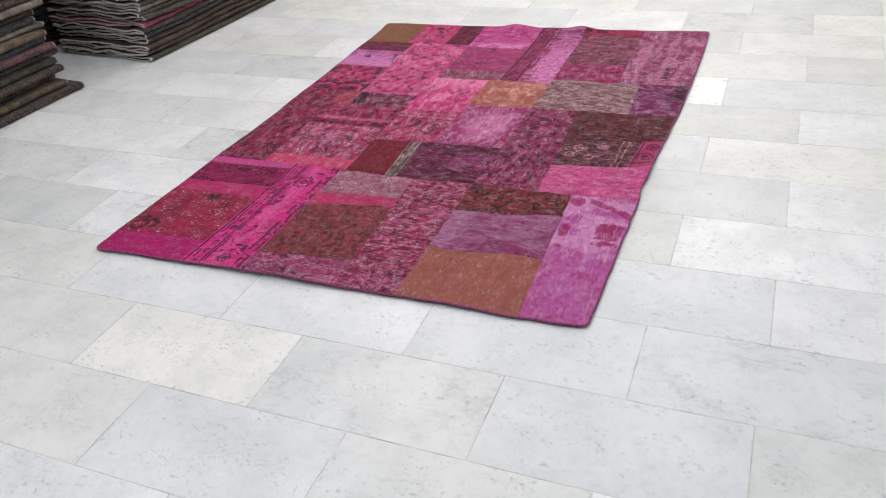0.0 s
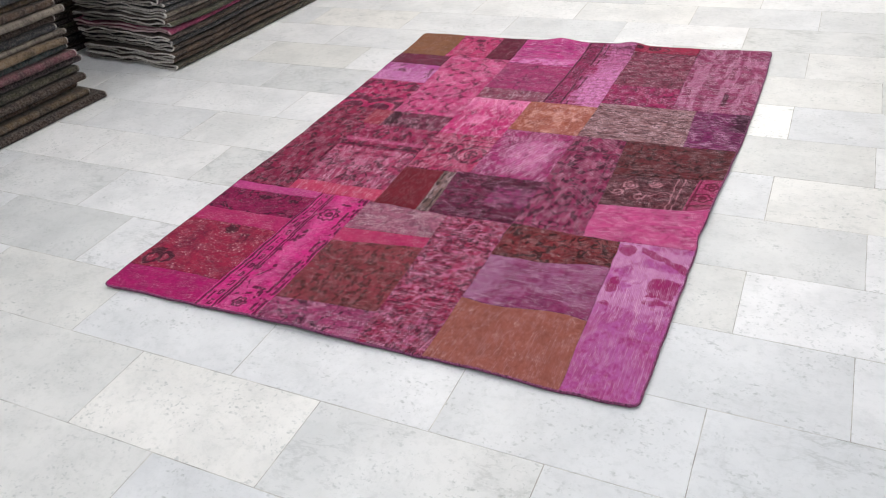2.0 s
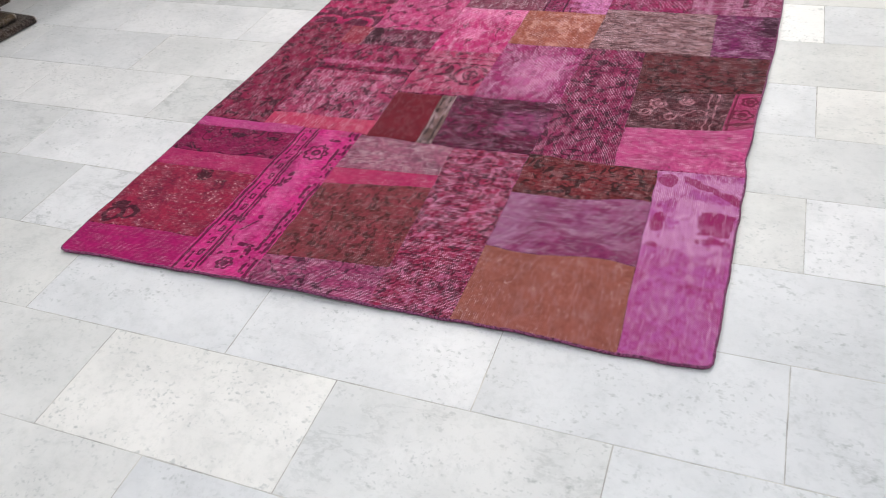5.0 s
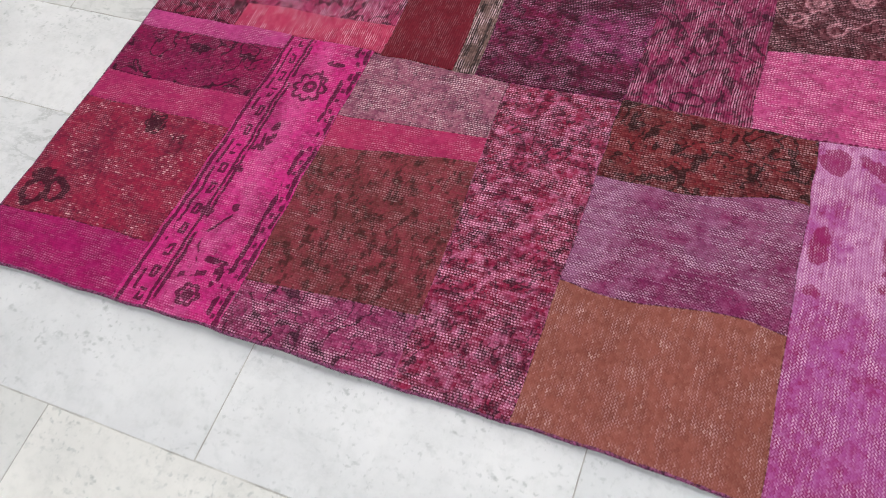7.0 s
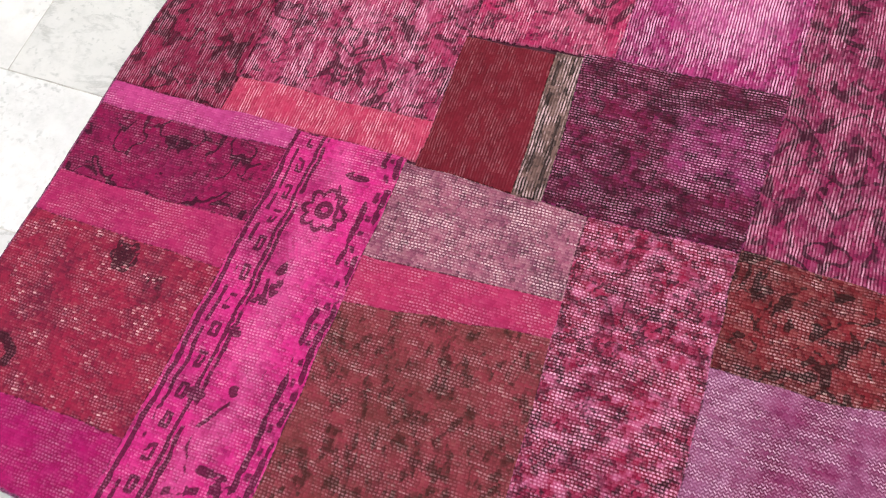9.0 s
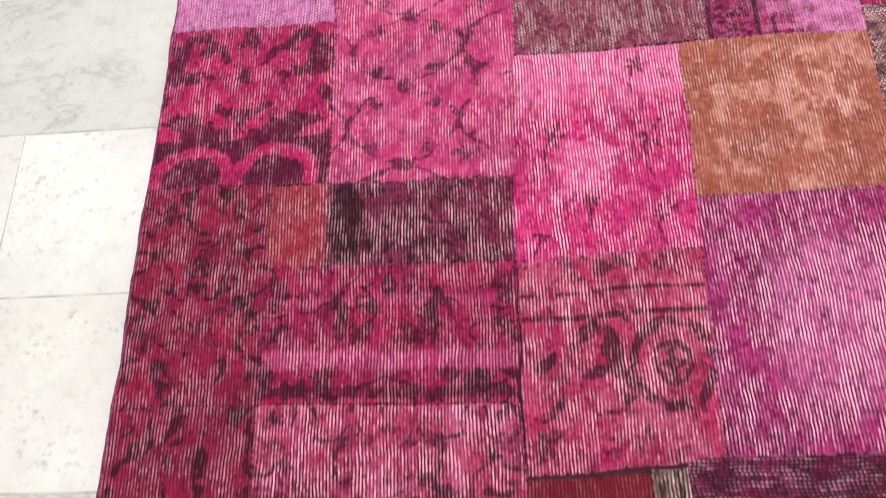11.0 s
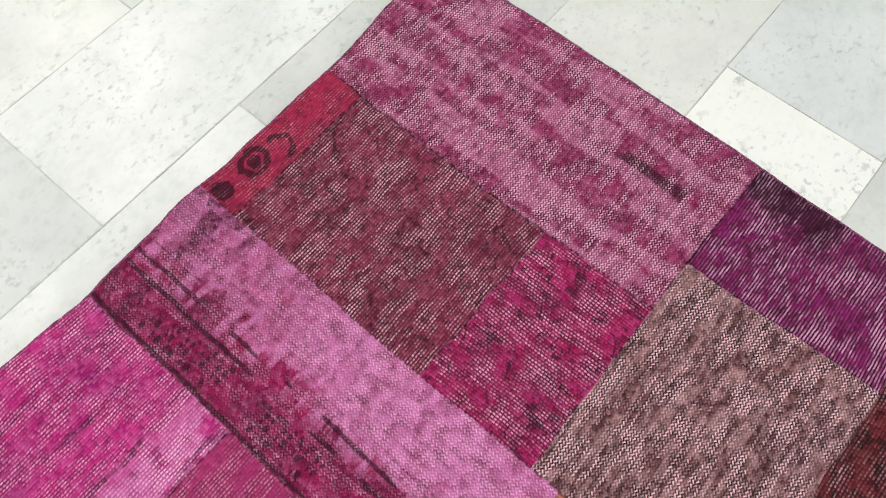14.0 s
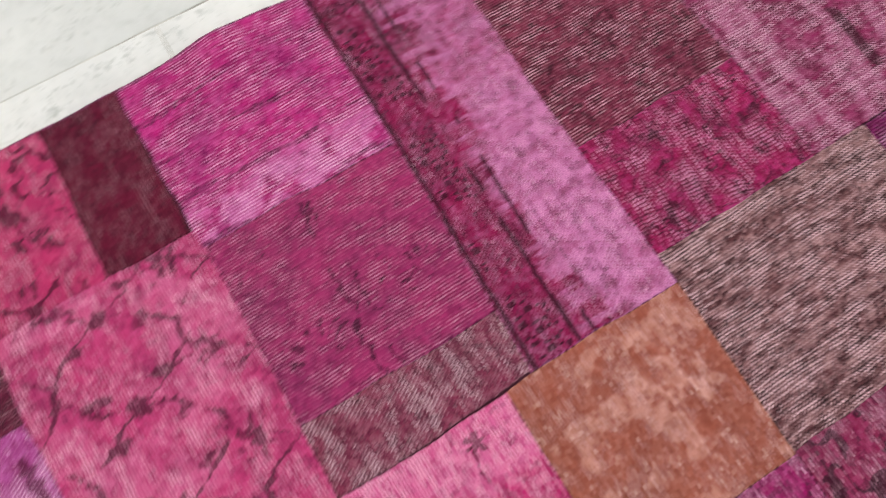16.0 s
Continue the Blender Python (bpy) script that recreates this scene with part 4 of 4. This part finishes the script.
# ---- stacks of folded carpets ----
def folded_rug(label, width, length, layers, thick, material, seed, group, loose):
    """A carpet folded in layers, its folds on the right: built from its folded profile, drawn out along its length."""
    rng = np.random.default_rng(seed)
    path, heading = [], 1
    gap = thick * loose
    steps = 46
    z = thick * 0.5
    for k in range(layers):
        inset = rng.uniform(0.0, 0.02)
        xs = np.linspace(0, 1, steps)
        xs = xs if heading > 0 else 1 - xs
        for q in xs:
            path.append((-width + 0.03 + q * (width - 0.03 - gap) - inset * (q > 0.5) * 0.4, z))
        if k < layers - 1:
            sign = 1 if heading > 0 else -1
            ex, ez = path[-1]
            for a in np.linspace(-90, 90, 7)[1:-1]:
                path.append((ex + sign * gap * 0.55 * math.cos(radians(a)), ez + gap / 2 + gap / 2 * math.sin(radians(a))))
        heading, z = -heading, z + gap
    path = np.array(path)
    d = np.gradient(path, axis=0)
    d /= np.linalg.norm(d, axis=1, keepdims=True) + 1e-9
    nrm = np.stack([-d[:, 1], d[:, 0]], 1) * thick * 0.5
    outline = np.concatenate([path + nrm, (path - nrm)[::-1], (path + nrm)[:1]])
    rows = np.r_[0.003, 0, 0.004, 0.011, np.linspace(0.02, length - 0.02, 22), length - 0.011, length - 0.004, length, length - 0.003]
    pts = np.zeros((len(rows), len(outline), 3))
    for j, yy in enumerate(rows):
        pinch = {0: 0.0, 1: 0.6, len(rows) - 2: 0.6, len(rows) - 1: 0.0}.get(j, 1.0)
        mid = np.concatenate([path, path[::-1], path[:1]])
        o = mid + (outline - mid) * pinch
        jag = 0.012 * (vnoise(o[:, 0] * 40, o[:, 1] * 60, seed) - 0.5) * (1 if j < 3 else 0) + 0.03 * (vnoise(o[:, 0] * 3, o[:, 1] * 50, seed + 1) - 0.5) * (1 - yy / length)
        pts[j, :, 0] = o[:, 0] + 0.012 * (vnoise(np.full(len(o), yy * 3.0), o[:, 1] * 30, seed + 2) - 0.5)
        pts[j, :, 1] = yy + jag
        tier = np.round((o[:, 1] - thick * 0.5) / gap)
        pts[j, :, 2] = o[:, 1] + ((loose - 1.1) * thick * 0.8 + 0.011 * (loose > 1.5) * math.exp(-yy / 0.10)) * (vnoise(o[:, 0] * 9 + tier * 5.3, np.full(len(o), yy * 4.0), seed + 6) - 0.5)
    fringe = np.zeros(pts.shape[:2])
    fringe[:3] = 1.0
    fringe[-3:] = 0.8
    ob = new("folded_rug", grid_mesh("folded_rug", pts, {"fringe": fringe * rng.uniform(0.55, 1.0)}))
    ob.data.materials.append(material)
    return tagged(ob, label, "rug", group), z - gap * 0.5 - thick * 0.1


def sag(ob, seed, amount, base, top_scale=1.0):
    """Lets a folded carpet lie unevenly on the one below; the same wave goes up the whole stack."""
    me = ob.data
    co = np.empty(len(me.vertices) * 3, np.float32)
    me.vertices.foreach_get("co", co)
    co = co.reshape(-1, 3)
    own = vnoise(co[:, 0] * 7, co[:, 1] * 5 + 3, seed) * 0.006
    co[:, 2] += base + amount * wave_of_stack(co[:, 0], co[:, 1]) + own * top_scale
    me.vertices.foreach_set("co", co.reshape(-1))
    me.update()


def wave_of_stack(x, y):
    return 0.6 * vnoise(x * 6 + 9, y * 3, 301) + 0.4 * vnoise(x * 15, y * 4 + 7, 302)


PILES = {}
for key, a, b in (("umber", "4a3a30", "2c2220"), ("olive", "46442f", "2c2c22"), ("slate", "3b4148", "22262c"), ("grey", "6a645e", "3f3a38"), ("teal", "5a6b6c", "333d40"),
                  ("rose", "84505c", "503038"), ("walnut", "5c4636", "33241c"), ("plum", "3c2c34", "221a20"), ("hot_pink", "bc4a7a", "9c3864"), ("moss", "4e5038", "303226"), ("tan", "8a7458", "584838"), ("beige", "9a9084", "6c645c"), ("gold", "6e5a40", "40342a")):
    PILES[key] = folded_pile("folded_" + key, tuple(0.70 * c for c in lin(a)[:3]) + (1,), tuple(0.58 * c for c in lin(b)[:3]) + (1,))
PILE_LABELS = {"umber": "dark brown", "olive": "olive green", "slate": "slate blue", "grey": "warm grey", "teal": "faded teal", "rose": "dusty rose", "walnut": "walnut brown",
               "plum": "dark plum", "hot_pink": "bright pink", "moss": "moss green", "tan": "light tan", "beige": "greyish beige", "gold": "brownish gold"}


def stack(x, y, turn, colours, width, length, group, seed, thick, layer_counts, lead, loose):
    rng = np.random.default_rng(seed)
    height = 0.001
    for k, key in enumerate(colours):
        layers = 2 if key == "hot_pink" else layer_counts[k % len(layer_counts)]
        grown = length * (1.0 if k == 0 else rng.uniform(0.955, 0.99))
        ob, tall = folded_rug("folded %s carpet with frayed ends in a stack" % PILE_LABELS[key], width * rng.uniform(0.96, 1.0), grown, layers, thick * rng.uniform(0.9, 1.15), PILES[key], seed + k, group, loose)
        sag(ob, seed + 40 + k, 0.030 * min(1.0, k / 4), height - (0.004 if k else 0), 0.0 if k == 0 else 1.0)
        ob.matrix_world = pose(x, y, 0, 0, 0, turn) @ pose(-lead(k) + rng.uniform(-0.012, 0.012), (length - grown) * 0.0 + rng.uniform(-0.02, 0.02), 0, 0, 0, rng.uniform(-0.8, 0.8))
        height += tall + 0.003


A_ORDER = ["umber", "gold", "walnut", "umber", "olive", "plum", "rose", "teal", "tan", "beige", "slate", "umber", "beige", "walnut", "gold", "slate", "grey", "walnut", "beige", "slate", "moss", "umber", "plum", "grey", "olive", "umber"]
C_ORDER = ["plum", "umber", "slate", "umber", "olive", "plum", "umber", "walnut", "plum", "slate", "umber", "moss", "plum", "umber", "walnut", "umber", "plum", "slate", "umber", "plum"]
B_ORDER = ["olive", "walnut", "umber", "slate", "umber", "hot_pink", "moss", "umber", "beige", "slate", "plum", "umber", "grey", "walnut", "olive", "slate", "umber", "grey", "plum", "walnut", "umber", "moss", "slate", "umber", "plum", "grey"]
stack(-1.475, -0.52, -6.6, A_ORDER, 0.95, 1.86, "stack of folded carpets by the wall", 400, 0.0150, (2, 2, 2, 2), lambda k: 0.0 if k == 0 else 0.015 + 0.010 * (k % 3) + 0.001 * k, 1.15)
stack(-1.080, 1.705, -6.2, B_ORDER, 0.80, 2.3, "second stack of folded carpets by the wall", 500, 0.0085, (2, 4, 2, 2), lambda k: 0.004 * (k % 3) + 0.0005 * k, 1.75)
# third stack is added to fill the dark gap behind the other two
stack(-2.02, 1.62, -6.4, C_ORDER, 0.36, 2.2, "third stack of folded carpets by the wall", 600, 0.0120, (2, 2, 3, 2), lambda k: 0.004 * (k % 3), 1.3)


# ---- marble floor: rows of tiles in running bond ----
floor = new("floor")
tagged(floor, "floor of white and grey marble tiles in running bond", "floor", kind="structure")
bed = part("screed", box_mesh("screed", X0, X1, Y0, Y1, -0.06, -0.0007), GROUT, floor, "pale grout bed")
TURN = -0.8
ROW, TILE, JOINT, CREEP = 0.3025, 0.627, 0.0010, 0.0085
ORIGIN = Vector((1.950, -0.246, 0))
TILE_MESHES = {}


def worn_outline(width, depth, seed):
    """The outline of a tile, anticlockwise, with slightly nibbled edges."""
    rng = random.Random(seed)
    corners = [(JOINT / 2, JOINT / 2), (width - JOINT / 2, JOINT / 2), (width - JOINT / 2, depth - JOINT / 2), (JOINT / 2, depth - JOINT / 2)]
    out = []
    for k, (x, y) in enumerate(corners):
        x2, y2 = corners[(k + 1) % 4]
        count = 11 if k % 2 == 0 else 6
        for q in range(count):
            f = (q + (rng.uniform(-0.3, 0.3) if q else 0)) / count
            bite = rng.choice((0, 0.0002, 0.0005, 0.0010)) if q else rng.uniform(0.0003, 0.0014)
            px, py = x + (x2 - x) * f, y + (y2 - y) * f
            out.append((px + math.copysign(bite, width / 2 - px) * (k % 2 or not q), py + math.copysign(bite, depth / 2 - py) * (not k % 2)))
    return out


def tile_mesh(width, shade, kind):
    key = (round(shade, 2), kind)
    if key not in TILE_MESHES:
        ring = worn_outline(width, ROW, 31 * kind + 7)
        c = len(ring)
        inner = [(x + math.copysign(0.0008, width / 2 - x), y + math.copysign(0.0008, ROW / 2 - y)) for x, y in ring]
        verts = [(x, y, -0.018) for x, y in ring] + [(x, y, -0.0008) for x, y in ring] + [(x, y, 0.0) for x, y in inner]
        faces = [tuple(range(2 * c, 3 * c))]
        for base in (0, c):
            faces += [(base + q, base + (q + 1) % c, base + c + (q + 1) % c, base + c + q) for q in range(c)]
        me = bpy.data.meshes.new("tile")
        me.from_pydata(verts, [], faces)
        at = me.attributes.new("shade", "FLOAT", "POINT")
        at.data.foreach_set("value", np.full(len(me.vertices), shade, np.float32))
        me.materials.append(MARBLE)
        TILE_MESHES[key] = me
    return TILE_MESHES[key]


spin = Matrix.Rotation(radians(TURN), 4, "Z")
shade_rng = random.Random(5)
KNOWN_SHADE = {(-1, -3): 0.0, (-1, -2): 0.45, (-1, -4): 0.4, (-2, -3): 0.35, (0, -2): 0.15, (0, -3): 0.3, (0, -1): 0.5, (0, 0): 0.55, (1, -1): 0.45, (2, 0): 0.0, (2, -1): 0.4, (3, -1): 0.55,
               (4, 0): 0.25, (5, -1): 0.55, (6, -1): -0.4, (6, 0): 0.45, (7, -1): 0.3, (8, -1): 0.6, (8, 0): 0.3, (2, -4): 0.0, (1, -5): 0.6, (3, -5): 0.0, (2, -5): 0.3, (1, -4): 0.1, (5, -5): 0.1,
               (7, -5): 0.4, (6, -4): 0.6, (5, -4): 0.05, (4, -4): 0.2, (9, -2): 0.05, (10, -2): 0.25, (3, -4): 0.4, (-2, -2): 0.4, (-2, -1): 0.5, (-1, -1): 0.5, (4, -1): 0.4, (7, 0): 0.6}
far_tiles = bmesh.new()
layer = far_tiles.verts.layers.float.new("shade")
near_count = 0
for k in range(-17, 34):
    offset = 0.0 if k % 2 == 0 else TILE / 2
    for m in range(-9, 8):
        x0 = m * TILE + offset + k * CREEP
        shade = KNOWN_SHADE.get((k, m), shade_rng.choice((0.0, 0.05, 0.1, 0.2, 0.3, 0.45, 0.6)))
        centre = spin @ Vector((x0 + TILE / 2, (k + 0.5) * ROW, 0)) + ORIGIN
        if not (X0 - 0.33 < centre.x < X1 + 0.33 and Y0 - 0.17 < centre.y < Y1 + 0.17):
            continue
        if -2.2 < centre.x < 3.6 and -1.4 < centre.y < 5.6 and near_count < 300:
            ob = new("tile", tile_mesh(TILE, shade, (3 * k + m) % 4))
            ob.parent = floor
            near_count += 1
            tilt = shade_rng.uniform(-0.0006, 0.0006)
            ob.matrix_local = Matrix.Translation(ORIGIN) @ spin @ pose(x0, k * ROW, tilt * 0.5, tilt * 60, tilt * 30, 0)
        else:
            before = set(far_tiles.verts)
            made = bmesh.ops.create_cube(far_tiles, size=1.0)["verts"]
            for v in made:
                lx, ly = x0 + JOINT / 2 + (v.co.x + 0.5) * (TILE - JOINT), k * ROW + JOINT / 2 + (v.co.y + 0.5) * (ROW - JOINT)
                v.co = spin @ Vector((lx, ly, -0.018 + (v.co.z + 0.5) * 0.018)) + ORIGIN
                v[layer] = shade
rest = part("tiles", from_bm("tiles", far_tiles), MARBLE, floor, "more marble tiles towards the walls")
rest["kind"] = "stuff"
